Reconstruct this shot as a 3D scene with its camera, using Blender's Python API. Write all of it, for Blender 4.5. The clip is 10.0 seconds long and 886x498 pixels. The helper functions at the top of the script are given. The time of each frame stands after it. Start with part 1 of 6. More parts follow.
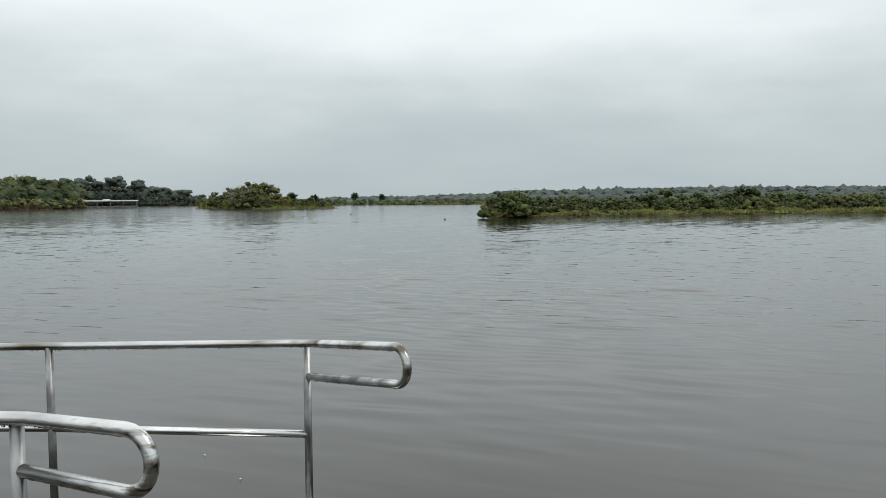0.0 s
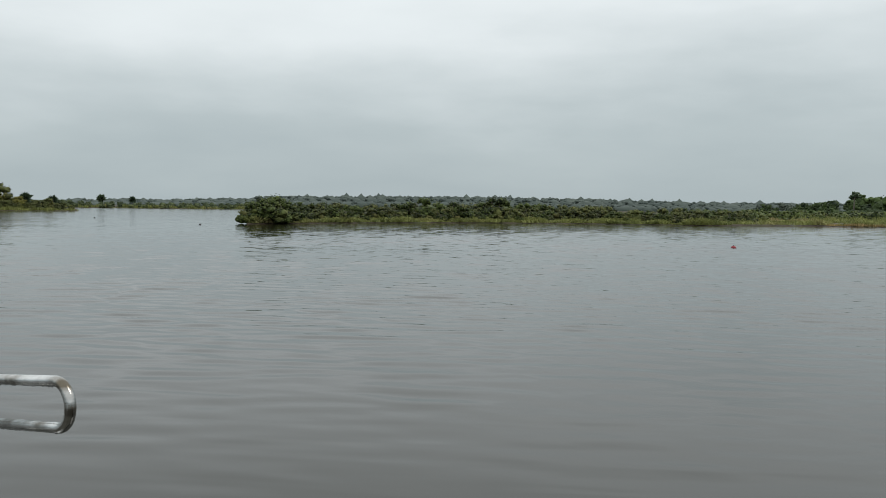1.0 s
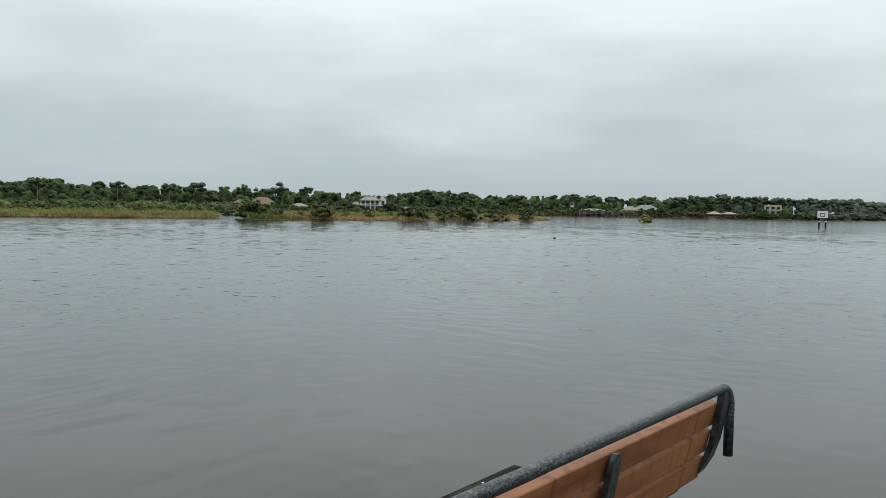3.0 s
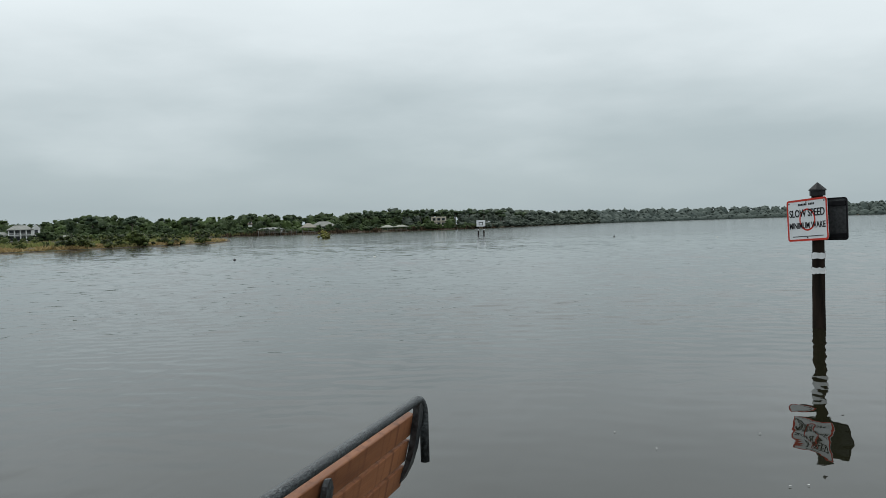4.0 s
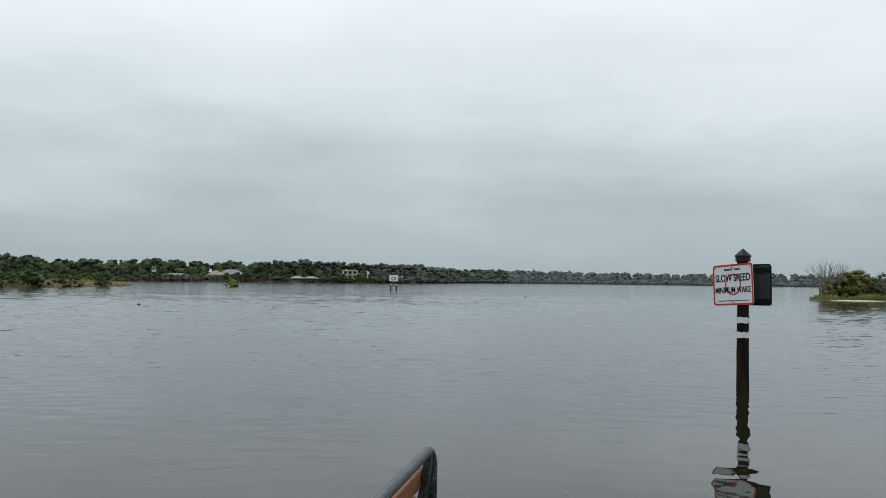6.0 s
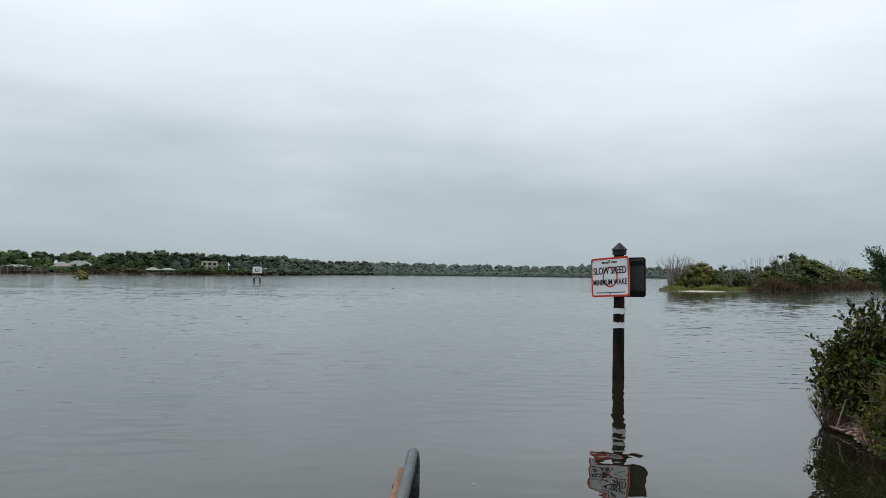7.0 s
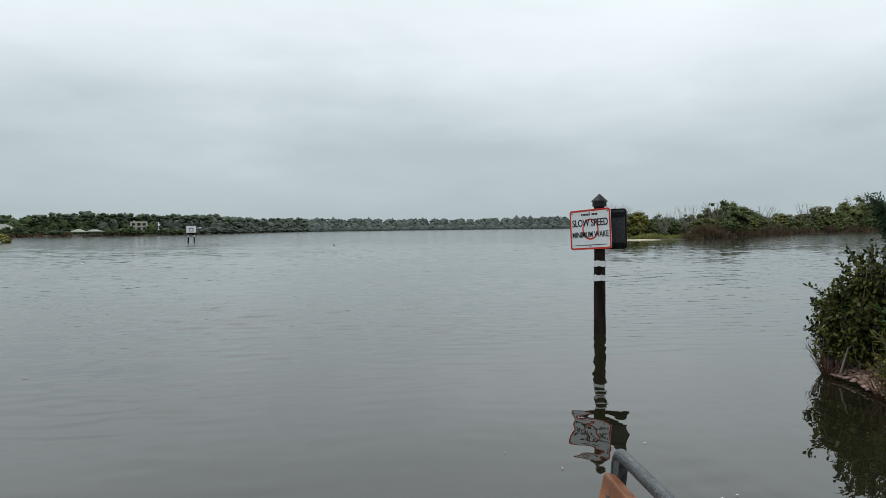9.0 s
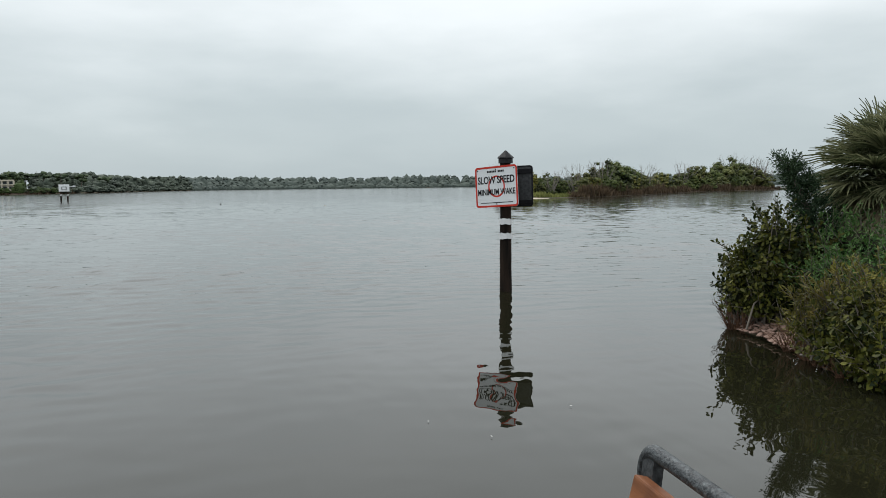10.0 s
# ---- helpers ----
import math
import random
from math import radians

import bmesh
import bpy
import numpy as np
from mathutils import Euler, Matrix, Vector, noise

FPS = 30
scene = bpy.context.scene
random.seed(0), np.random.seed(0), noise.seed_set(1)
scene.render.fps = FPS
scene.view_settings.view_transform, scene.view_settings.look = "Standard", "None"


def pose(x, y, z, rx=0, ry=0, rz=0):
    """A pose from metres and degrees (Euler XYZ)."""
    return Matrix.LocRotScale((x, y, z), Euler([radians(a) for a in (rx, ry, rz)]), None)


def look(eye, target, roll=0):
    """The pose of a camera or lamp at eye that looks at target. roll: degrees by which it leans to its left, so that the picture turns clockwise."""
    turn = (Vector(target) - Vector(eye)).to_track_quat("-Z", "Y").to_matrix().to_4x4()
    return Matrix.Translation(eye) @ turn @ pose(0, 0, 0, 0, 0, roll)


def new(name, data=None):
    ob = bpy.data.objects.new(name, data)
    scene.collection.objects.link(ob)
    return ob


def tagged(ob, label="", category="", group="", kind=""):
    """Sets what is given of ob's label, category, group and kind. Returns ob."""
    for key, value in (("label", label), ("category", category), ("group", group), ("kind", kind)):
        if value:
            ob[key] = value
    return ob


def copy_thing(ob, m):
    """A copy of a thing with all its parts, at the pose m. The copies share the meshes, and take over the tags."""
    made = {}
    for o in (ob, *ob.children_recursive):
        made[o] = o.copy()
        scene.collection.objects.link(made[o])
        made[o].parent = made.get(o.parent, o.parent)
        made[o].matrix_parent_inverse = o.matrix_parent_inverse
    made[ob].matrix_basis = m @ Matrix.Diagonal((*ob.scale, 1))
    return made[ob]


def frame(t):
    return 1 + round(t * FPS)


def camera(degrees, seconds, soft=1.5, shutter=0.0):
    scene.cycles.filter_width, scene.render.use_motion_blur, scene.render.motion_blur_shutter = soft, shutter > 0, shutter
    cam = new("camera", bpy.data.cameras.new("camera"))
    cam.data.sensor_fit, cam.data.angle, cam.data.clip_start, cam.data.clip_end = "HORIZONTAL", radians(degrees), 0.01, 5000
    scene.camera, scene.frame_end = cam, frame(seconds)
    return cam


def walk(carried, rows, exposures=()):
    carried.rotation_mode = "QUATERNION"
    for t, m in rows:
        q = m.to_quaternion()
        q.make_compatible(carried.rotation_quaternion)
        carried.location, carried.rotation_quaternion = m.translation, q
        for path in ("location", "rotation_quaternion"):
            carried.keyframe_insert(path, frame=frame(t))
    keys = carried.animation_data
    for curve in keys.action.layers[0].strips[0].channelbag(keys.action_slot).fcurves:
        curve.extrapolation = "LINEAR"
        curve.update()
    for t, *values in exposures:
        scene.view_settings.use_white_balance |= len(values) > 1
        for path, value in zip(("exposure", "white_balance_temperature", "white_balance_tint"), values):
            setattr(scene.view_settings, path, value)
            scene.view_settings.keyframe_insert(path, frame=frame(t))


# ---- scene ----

# ---- camera and walk ----
cam = camera(57.4, 10.0, soft=0.65)
PATH = [
    (0, (0.000, 0.000, 2.246), (-0.003, 9.982, 1.641), -0.44),
    (0.3, (0.032, 0.179, 2.246), (1.260, 10.089, 1.707), -0.76),
    (0.5, (0.071, 0.273, 2.244), (1.841, 10.102, 1.751), -0.79),
    (0.7, (0.149, 0.344, 2.238), (2.313, 10.092, 1.686), -0.79),
    (1, (0.308, 0.451, 2.237), (3.171, 10.018, 1.719), 0.70),
    (1.2, (0.430, 0.596, 2.237), (4.111, 9.883, 1.778), 1.50),
    (1.3, (0.500, 0.656, 2.234), (4.470, 9.822, 1.753), 1.76),
    (1.5, (0.660, 0.758, 2.238), (5.836, 9.303, 1.791), 0.91),
    (1.6, (0.690, 0.791, 2.237), (6.746, 8.737, 1.802), 0.37),
    (1.7, (0.690, 0.806, 2.234), (7.904, 7.722, 1.879), -1.07),
    (1.8, (0.670, 0.831, 2.227), (8.663, 6.831, 1.885), -1.41),
    (1.9, (0.635, 0.870, 2.219), (9.250, 5.926, 1.756), -1.52),
    (2, (0.600, 0.896, 2.206), (9.632, 5.158, 1.689), -1.71),
    (2.2, (0.580, 0.873, 2.210), (9.921, 4.417, 1.769), -1.66),
    (3.3, (0.450, 0.699, 2.268), (10.390, 1.681, 1.771), 1.01),
    (3.5, (0.485, 0.706, 2.266), (10.473, 0.896, 1.822), 0.16),
    (4, (0.400, 0.782, 2.317), (10.201, -1.184, 2.030), -1.72),
    (4.5, (0.644, 0.740, 2.228), (9.847, -3.156, 1.877), 0.21),
    (5, (0.788, 0.740, 2.228), (10.263, -2.455, 2.096), 2.29),
    (5.2, (0.794, 0.820, 2.237), (10.482, -1.640, 2.549), 2.57),
    (6.3, (0.942, 1.236, 2.216), (10.264, -2.354, 2.666), -0.01),
    (6.5, (1.020, 1.297, 2.223), (10.123, -2.819, 2.668), 0.33),
    (7, (1.114, 1.569, 2.233), (9.998, -3.012, 2.543), 0.75),
    (7.5, (1.311, 1.801, 2.299), (10.222, -2.732, 2.511), 0.44),
    (8, (1.652, 1.833, 2.260), (10.767, -2.263, 2.635), 1.29),
    (8.2, (1.715, 1.824, 2.251), (10.889, -2.140, 2.623), 0.71),
    (8.5, (1.846, 1.976, 2.258), (10.680, -2.702, 2.551), 0.53),
    (8.7, (1.929, 2.010, 2.252), (10.620, -2.931, 2.452), -1.24),
    (9, (2.099, 2.057, 2.271), (10.589, -3.222, 2.015), -0.60),
    (9.2, (2.220, 2.038, 2.260), (10.484, -3.568, 1.729), 0.65),
    (9.3, (2.272, 2.021, 2.256), (10.453, -3.703, 1.692), 0.79),
    (9.5, (2.403, 1.988, 2.256), (10.450, -3.909, 1.562), 1.37),
    (9.7, (2.540, 1.967, 2.261), (10.428, -4.117, 1.381), 1.31),
    (9.8, (2.602, 1.973, 2.251), (10.420, -4.202, 1.389), 0.87),
    (10, (2.750, 1.960, 2.240), (10.430, -4.397, 1.463), -0.59),
]
walk(cam, [(t, look(eye, target, roll)) for t, eye, target, roll in PATH],
     [(0, 0.03, 6640, 10), (0.4, -0.10, 6640, 10), (1.0, -0.12, 6600, 9), (1.5, -0.11, 6550, 8), (2.0, -0.24, 6500, 7.5), (3.3, 0.03, 6600, 8), (3.6, 0.0, 6600, 8), (4.0, -0.17, 6450, 7.5), (4.5, -0.16, 6480, 8), (5.2, 0.03, 6450, 9),
      (6.3, -0.27, 6320, 8.8), (7.0, -0.13, 6360, 9.3), (7.5, -0.11, 6360, 9.4), (8.5, -0.12, 6320, 9.5), (9.0, -0.06, 6450, 8.5), (9.5, 0.15, 6570, 9), (10.0, 0.09, 6600, 10)])

# ---- sky, sun ----
SUN_EL, SUN_AZ = 55.0, 100.0


def build_world():
    w = bpy.data.worlds.new("overcast")
    w.use_nodes = True
    scene.world = w
    nt = w.node_tree
    nt.nodes.clear()
    N, L = nt.nodes.new, nt.links.new
    out, bg = N("ShaderNodeOutputWorld"), N("ShaderNodeBackground")
    tc, sep = N("ShaderNodeTexCoord"), N("ShaderNodeSeparateXYZ")
    L(tc.outputs["Generated"], sep.inputs[0])
    # stretched cloud noise
    mp = N("ShaderNodeMapping")
    mp.inputs["Scale"].default_value = (1.3, 1.3, 4.5)
    L(tc.outputs["Generated"], mp.inputs[0])
    big, fine = N("ShaderNodeTexNoise"), N("ShaderNodeTexNoise")
    big.inputs["Scale"].default_value, big.inputs["Detail"].default_value = 1.9, 5
    fine.inputs["Scale"].default_value, fine.inputs["Detail"].default_value = 5.0, 6
    L(mp.outputs[0], big.inputs["Vector"])
    L(mp.outputs[0], fine.inputs["Vector"])
    a1 = N("ShaderNodeMath"); a1.operation = "MULTIPLY_ADD"
    L(big.outputs["Fac"], a1.inputs[0]); a1.inputs[1].default_value = 0.22; L(sep.outputs["Z"], a1.inputs[2])
    a2 = N("ShaderNodeMath"); a2.operation = "MULTIPLY_ADD"
    L(fine.outputs["Fac"], a2.inputs[0]); a2.inputs[1].default_value = 0.05; L(a1.outputs[0], a2.inputs[2])
    ramp = N("ShaderNodeValToRGB")
    cr = ramp.color_ramp
    stops = [(0.0, (0.426, 0.50, 0.536)), (0.10, (0.485, 0.565, 0.602)), (0.15, (0.465, 0.545, 0.582)), (0.22, (0.540, 0.62, 0.653)),
             (0.28, (0.683, 0.76, 0.794)), (0.36, (0.891, 0.96, 0.997)), (0.55, (1.148, 1.22, 1.255)), (1.0, (1.208, 1.27, 1.305))]
    cr.elements[0].position, cr.elements[0].color = stops[0][0], (*stops[0][1], 1)
    cr.elements[1].position, cr.elements[1].color = stops[-1][0], (*stops[-1][1], 1)
    for p, c in stops[1:-1]:
        cr.elements.new(p).color = (*c, 1)
    L(a2.outputs[0], ramp.inputs[0])
    sky = N("ShaderNodeTexSky")
    sky.sky_type, sky.sun_disc = "NISHITA", False
    sky.sun_elevation, sky.sun_rotation = radians(SUN_EL), radians(SUN_AZ)
    sc = N("ShaderNodeVectorMath"); sc.operation = "SCALE"; sc.inputs["Scale"].default_value = 0.05
    L(sky.outputs[0], sc.inputs[0])
    mix = N("ShaderNodeMix"); mix.data_type = "RGBA"; mix.inputs["Factor"].default_value = 0.93
    L(sc.outputs[0], mix.inputs["A"]); L(ramp.outputs[0], mix.inputs["B"])
    L(mix.outputs["Result"], bg.inputs[0])
    bg.inputs["Strength"].default_value = 1.0
    L(bg.outputs[0], out.inputs[0])


build_world()
sun_data = bpy.data.lights.new("sun", "SUN")
sun_data.energy, sun_data.angle, sun_data.color = 1.0, radians(25), (1.0, 0.97, 0.93)
sun = new("sun", sun_data)
sun.matrix_world = look((0, 0, 0), (-math.sin(radians(SUN_AZ)) * math.cos(radians(SUN_EL)), -math.cos(radians(SUN_AZ)) * math.cos(radians(SUN_EL)), -math.sin(radians(SUN_EL))))


# ---- materials ----
def mat(name, c1, c2, scale=4.0, rough=(0.5, 0.8), metal=0.0, bump=0.0, bscale=None, stretch=(1, 1, 1), rand=0.25, island=0.0, c3=None, c3scale=0.6,
        trans=0.0, world=False, spec=0.5, contrast=(0.3, 0.7), c3stretch=None):
    """Two-tone surface with grain, blotches (c3), relief and a shift of tone from piece to piece."""
    m = bpy.data.materials.new(name)
    m.use_nodes = True
    nt = m.node_tree
    bsdf = nt.nodes["Principled BSDF"]
    N, L = nt.nodes.new, nt.links.new
    if world:
        src = N("ShaderNodeNewGeometry").outputs["Position"]
    else:
        src = N("ShaderNodeTexCoord").outputs["Object"]
    mp = N("ShaderNodeMapping"); mp.inputs["Scale"].default_value = stretch
    L(src, mp.inputs[0])
    n1 = N("ShaderNodeTexNoise"); n1.inputs["Scale"].default_value, n1.inputs["Detail"].default_value = scale, 5
    L(mp.outputs[0], n1.inputs["Vector"])
    mr = N("ShaderNodeMapRange"); mr.inputs["From Min"].default_value, mr.inputs["From Max"].default_value = contrast
    L(n1.outputs["Fac"], mr.inputs["Value"])
    fac = mr.outputs[0]
    extra = []
    if rand:
        extra.append((N("ShaderNodeObjectInfo").outputs["Random"], rand))
    if island:
        extra.append((N("ShaderNodeNewGeometry").outputs["Random Per Island"], island))
    for sock, wgt in extra:
        x = N("ShaderNodeMath"); x.operation = "SUBTRACT"; x.inputs[1].default_value = 0.5
        L(sock, x.inputs[0])
        y = N("ShaderNodeMath"); y.operation = "MULTIPLY_ADD"; y.inputs[1].default_value = wgt * 2
        L(x.outputs[0], y.inputs[0]); L(fac, y.inputs[2])
        fac = y.outputs[0]
    mix = N("ShaderNodeMix"); mix.data_type = "RGBA"
    L(fac, mix.inputs["Factor"])
    mix.inputs["A"].default_value, mix.inputs["B"].default_value = (*c1, 1), (*c2, 1)
    col = mix.outputs["Result"]
    if c3:
        n2 = N("ShaderNodeTexNoise"); n2.inputs["Scale"].default_value, n2.inputs["Detail"].default_value = c3scale, 3
        if c3stretch:
            mp3 = N("ShaderNodeMapping"); mp3.inputs["Scale"].default_value = c3stretch
            L(src, mp3.inputs[0]); L(mp3.outputs[0], n2.inputs["Vector"])
        else:
            L(mp.outputs[0], n2.inputs["Vector"])
        m2 = N("ShaderNodeMapRange"); m2.inputs["From Min"].default_value, m2.inputs["From Max"].default_value = 0.52, 0.68
        L(n2.outputs["Fac"], m2.inputs["Value"])
        mx = N("ShaderNodeMix"); mx.data_type = "RGBA"
        L(m2.outputs[0], mx.inputs["Factor"]); L(col, mx.inputs["A"]); mx.inputs["B"].default_value = (*c3, 1)
        col = mx.outputs["Result"]
    L(col, bsdf.inputs["Base Color"])
    rr = N("ShaderNodeMapRange"); rr.inputs["To Min"].default_value, rr.inputs["To Max"].default_value = rough
    L(n1.outputs["Fac"], rr.inputs["Value"]); L(rr.outputs[0], bsdf.inputs["Roughness"])
    bsdf.inputs["Metallic"].default_value = metal
    bsdf.inputs["Specular IOR Level"].default_value = spec
    if bump:
        n3 = N("ShaderNodeTexNoise"); n3.inputs["Scale"].default_value, n3.inputs["Detail"].default_value = bscale or scale * 3, 4
        L(mp.outputs[0], n3.inputs["Vector"])
        b = N("ShaderNodeBump"); b.inputs["Distance"].default_value = bump; b.inputs["Strength"].default_value = 1.0
        L(n3.outputs["Fac"], b.inputs["Height"]); L(b.outputs[0], bsdf.inputs["Normal"])
    if trans:
        tr = N("ShaderNodeBsdfTranslucent"); L(col, tr.inputs[0])
        ms = N("ShaderNodeMixShader"); ms.inputs[0].default_value = trans
        L(bsdf.outputs[0], ms.inputs[1]); L(tr.outputs[0], ms.inputs[2])
        L(ms.outputs[0], nt.nodes["Material Output"].inputs[0])
    return m


def water_material():
    m = bpy.data.materials.new("lagoon_water")
    m.use_nodes = True
    nt = m.node_tree
    bsdf = nt.nodes["Principled BSDF"]
    N, L = nt.nodes.new, nt.links.new
    pos = N("ShaderNodeNewGeometry").outputs["Position"]

    def tex(scale, detail, stretch=(1, 1, 1), rot=0.0, dist=0.0):
        mp = N("ShaderNodeMapping"); mp.vector_type = "TEXTURE"
        mp.inputs["Scale"].default_value = [1 / q for q in stretch]; mp.inputs["Rotation"].default_value = (0, 0, radians(rot))
        L(pos, mp.inputs[0])
        n = N("ShaderNodeTexNoise"); n.inputs["Scale"].default_value, n.inputs["Detail"].default_value = scale, detail
        n.inputs["Distortion"].default_value = dist
        L(mp.outputs[0], n.inputs["Vector"])
        return n.outputs["Fac"]

    def math(op, a, b, c=None):
        x = N("ShaderNodeMath"); x.operation = op
        for i, v in enumerate((a, b, c)):
            if v is None:
                continue
            if isinstance(v, (int, float)):
                x.inputs[i].default_value = v
            else:
                L(v, x.inputs[i])
        return x.outputs[0]

    swell = tex(0.42, 1.5, (1.0, 0.7, 1), 35)
    broad = tex(0.50, 3.0, (1.0, 0.6, 1), 66)
    ripple = tex(2.2, 1.5, (1.0, 0.45, 1), 62, 0.3)
    lull = tex(2.4, 1.0, (1.0, 0.22, 1), 66, 0.3)
    crest = tex(2.0, 1.5, (1.0, 0.42, 1), 36, 0.4)
    chop = tex(5.0, 2, (1.0, 0.6, 1), 40)
    patch = tex(0.06, 3, (1, 1, 1))
    mr = N("ShaderNodeMapRange"); mr.inputs["From Min"].default_value, mr.inputs["From Max"].default_value = 0.42, 0.60
    mr.inputs["To Min"].default_value, mr.inputs["To Max"].default_value = 0.35, 1.0
    L(patch, mr.inputs["Value"])
    # the dock shelters the water close by; wind reaches the open water
    ln = N("ShaderNodeVectorMath"); ln.operation = "LENGTH"; L(pos, ln.inputs[0])
    op = N("ShaderNodeMapRange"); op.inputs["From Min"].default_value, op.inputs["From Max"].default_value = 6.0, 20.0
    op.inputs["To Min"].default_value, op.inputs["To Max"].default_value = 0.25, 1.0
    L(ln.outputs["Value"], op.inputs["Value"])
    wind = math("MULTIPLY", mr.outputs[0], op.outputs[0])
    # short steep crests, apart from one another
    cm = N("ShaderNodeMapRange"); cm.interpolation_type = "SMOOTHSTEP"
    cm.inputs["From Min"].default_value, cm.inputs["From Max"].default_value = 0.53, 0.70
    L(crest, cm.inputs["Value"])
    op2 = N("ShaderNodeMapRange"); op2.inputs["From Min"].default_value, op2.inputs["From Max"].default_value = 12.0, 32.0
    op2.inputs["To Min"].default_value, op2.inputs["To Max"].default_value = 0.12, 1.0
    L(ln.outputs["Value"], op2.inputs["Value"])
    crests = math("MULTIPLY", cm.outputs[0], op2.outputs[0])
    small = math("MULTIPLY_ADD", chop, 0.0015, math("MULTIPLY_ADD", crests, 0.012, math("MULTIPLY", ripple, 0.010)))
    fo = N("ShaderNodeMapRange"); fo.inputs["From Min"].default_value, fo.inputs["From Max"].default_value = 22.0, 70.0
    L(ln.outputs["Value"], fo.inputs["Value"])
    far = math("MULTIPLY", math("MULTIPLY", broad, 0.10), fo.outputs[0])
    h = math("ADD", far, math("MULTIPLY_ADD", small, wind, math("MULTIPLY_ADD", lull, 0.007, math("MULTIPLY", swell, 0.022))))
    b = N("ShaderNodeBump"); b.inputs["Strength"].default_value = 1.0; b.inputs["Distance"].default_value = 1.0
    L(h, b.inputs["Height"]); L(b.outputs[0], bsdf.inputs["Normal"])
    mix = N("ShaderNodeMix"); mix.data_type = "RGBA"
    L(patch, mix.inputs["Factor"])
    mix.inputs["A"].default_value, mix.inputs["B"].default_value = (0.0098, 0.0100, 0.0048, 1), (0.0130, 0.0130, 0.0070, 1)
    L(mix.outputs["Result"], bsdf.inputs["Base Color"])
    rf = N("ShaderNodeMapRange"); rf.inputs["From Min"].default_value, rf.inputs["From Max"].default_value = 25.0, 160.0
    rf.inputs["To Min"].default_value, rf.inputs["To Max"].default_value = 0.015, 0.10
    L(ln.outputs["Value"], rf.inputs["Value"]); L(rf.outputs[0], bsdf.inputs["Roughness"])
    bsdf.inputs["IOR"].default_value = 1.40
    return m


WATER = water_material()
MUD = mat("marsh_mud", (0.036, 0.028, 0.019), (0.085, 0.066, 0.044), 1.5, (0.6, 0.9), bump=0.05, world=True, rand=0, c3=(0.07, 0.075, 0.034), c3scale=0.3, spec=0.2)
SAND = mat("pale_sand", (0.42, 0.37, 0.28), (0.55, 0.49, 0.38), 3.0, (0.7, 0.9), bump=0.03, world=True, rand=0)
LEAF = dict(rough=(0.5, 0.75), island=0.30, trans=0.12, spec=0.22)
# dark end of the mottle paints shaded gaps between leaves into the colour
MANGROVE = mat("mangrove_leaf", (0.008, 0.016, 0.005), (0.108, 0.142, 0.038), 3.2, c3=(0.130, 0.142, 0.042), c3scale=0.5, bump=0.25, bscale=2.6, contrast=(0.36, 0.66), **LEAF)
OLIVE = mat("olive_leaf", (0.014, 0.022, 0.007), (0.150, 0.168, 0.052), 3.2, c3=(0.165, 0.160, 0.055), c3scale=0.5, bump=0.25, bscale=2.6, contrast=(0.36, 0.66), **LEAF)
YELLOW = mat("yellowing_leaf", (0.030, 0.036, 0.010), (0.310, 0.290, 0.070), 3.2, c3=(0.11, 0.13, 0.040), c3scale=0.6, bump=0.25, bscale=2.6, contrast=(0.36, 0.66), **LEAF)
WOODS = mat("woodland_leaf", (0.018, 0.034, 0.015), (0.080, 0.114, 0.044), 0.22, world=True, rough=(0.6, 0.85), island=0.28, rand=0, trans=0.25, c3=(0.090, 0.135, 0.042), c3scale=0.05, spec=0.2, bump=0.7, bscale=0.9)
# most distant leaves: air haze mixed into the base colour, paler and bluer
FARHAZEWOODS = mat("haze_tinted_distant_leaf", (0.066, 0.086, 0.078), (0.098, 0.120, 0.104), 0.06, world=True, rough=(0.7, 0.9), island=0.3, rand=0, trans=0.12, spec=0.2)
MIDWOODS = mat("mixed_shore_leaf", (0.036, 0.054, 0.028), (0.125, 0.155, 0.070), 0.35, world=True, rough=(0.6, 0.85), island=0.2, rand=0, trans=0.25, c3=(0.165, 0.185, 0.070), c3scale=0.07, spec=0.2, bump=0.5, bscale=1.1)
# haze is painted into these leaf and needle colours too
HAZEWOODS = mat("haze_tinted_bank_leaf", (0.048, 0.064, 0.052), (0.100, 0.122, 0.092), 0.15, world=True, rough=(0.6, 0.85), island=0.25, rand=0, trans=0.1, spec=0.2, bump=0.5, bscale=0.8)
HAZEPINE = mat("haze_tinted_pine_needle", (0.054, 0.070, 0.060), (0.102, 0.122, 0.100), 0.4, rough=(0.6, 0.8), island=0.3, trans=0.1, spec=0.2)
PINE = mat("pine_needle", (0.032, 0.055, 0.030), (0.080, 0.110, 0.056), 0.5, **LEAF)
GRASS = mat("marsh_grass", (0.120, 0.142, 0.044), (0.275, 0.290, 0.096), 0.25, world=True, rough=(0.6, 0.8), island=0.35, rand=0, trans=0.3, c3=(0.30, 0.25, 0.12), c3scale=0.06, spec=0.2)
DRYGRASS = mat("dry_marsh_grass", (0.26, 0.185, 0.080), (0.45, 0.34, 0.16), 0.25, world=True, rough=(0.6, 0.8), island=0.35, rand=0, trans=0.3, c3=(0.17, 0.19, 0.07), c3scale=0.09, spec=0.2)
REED = mat("brown_reed", (0.055, 0.040, 0.026), (0.13, 0.09, 0.055), 0.5, world=True, rough=(0.6, 0.8), island=0.4, rand=0, trans=0.1, spec=0.2)
# shade inside a crown, painted as a near-black base colour
SHADEHEART = mat("painted_shade_heart", (0.012, 0.014, 0.008), (0.034, 0.036, 0.020), 2.0, (0.8, 0.95), rand=0, spec=0.1)
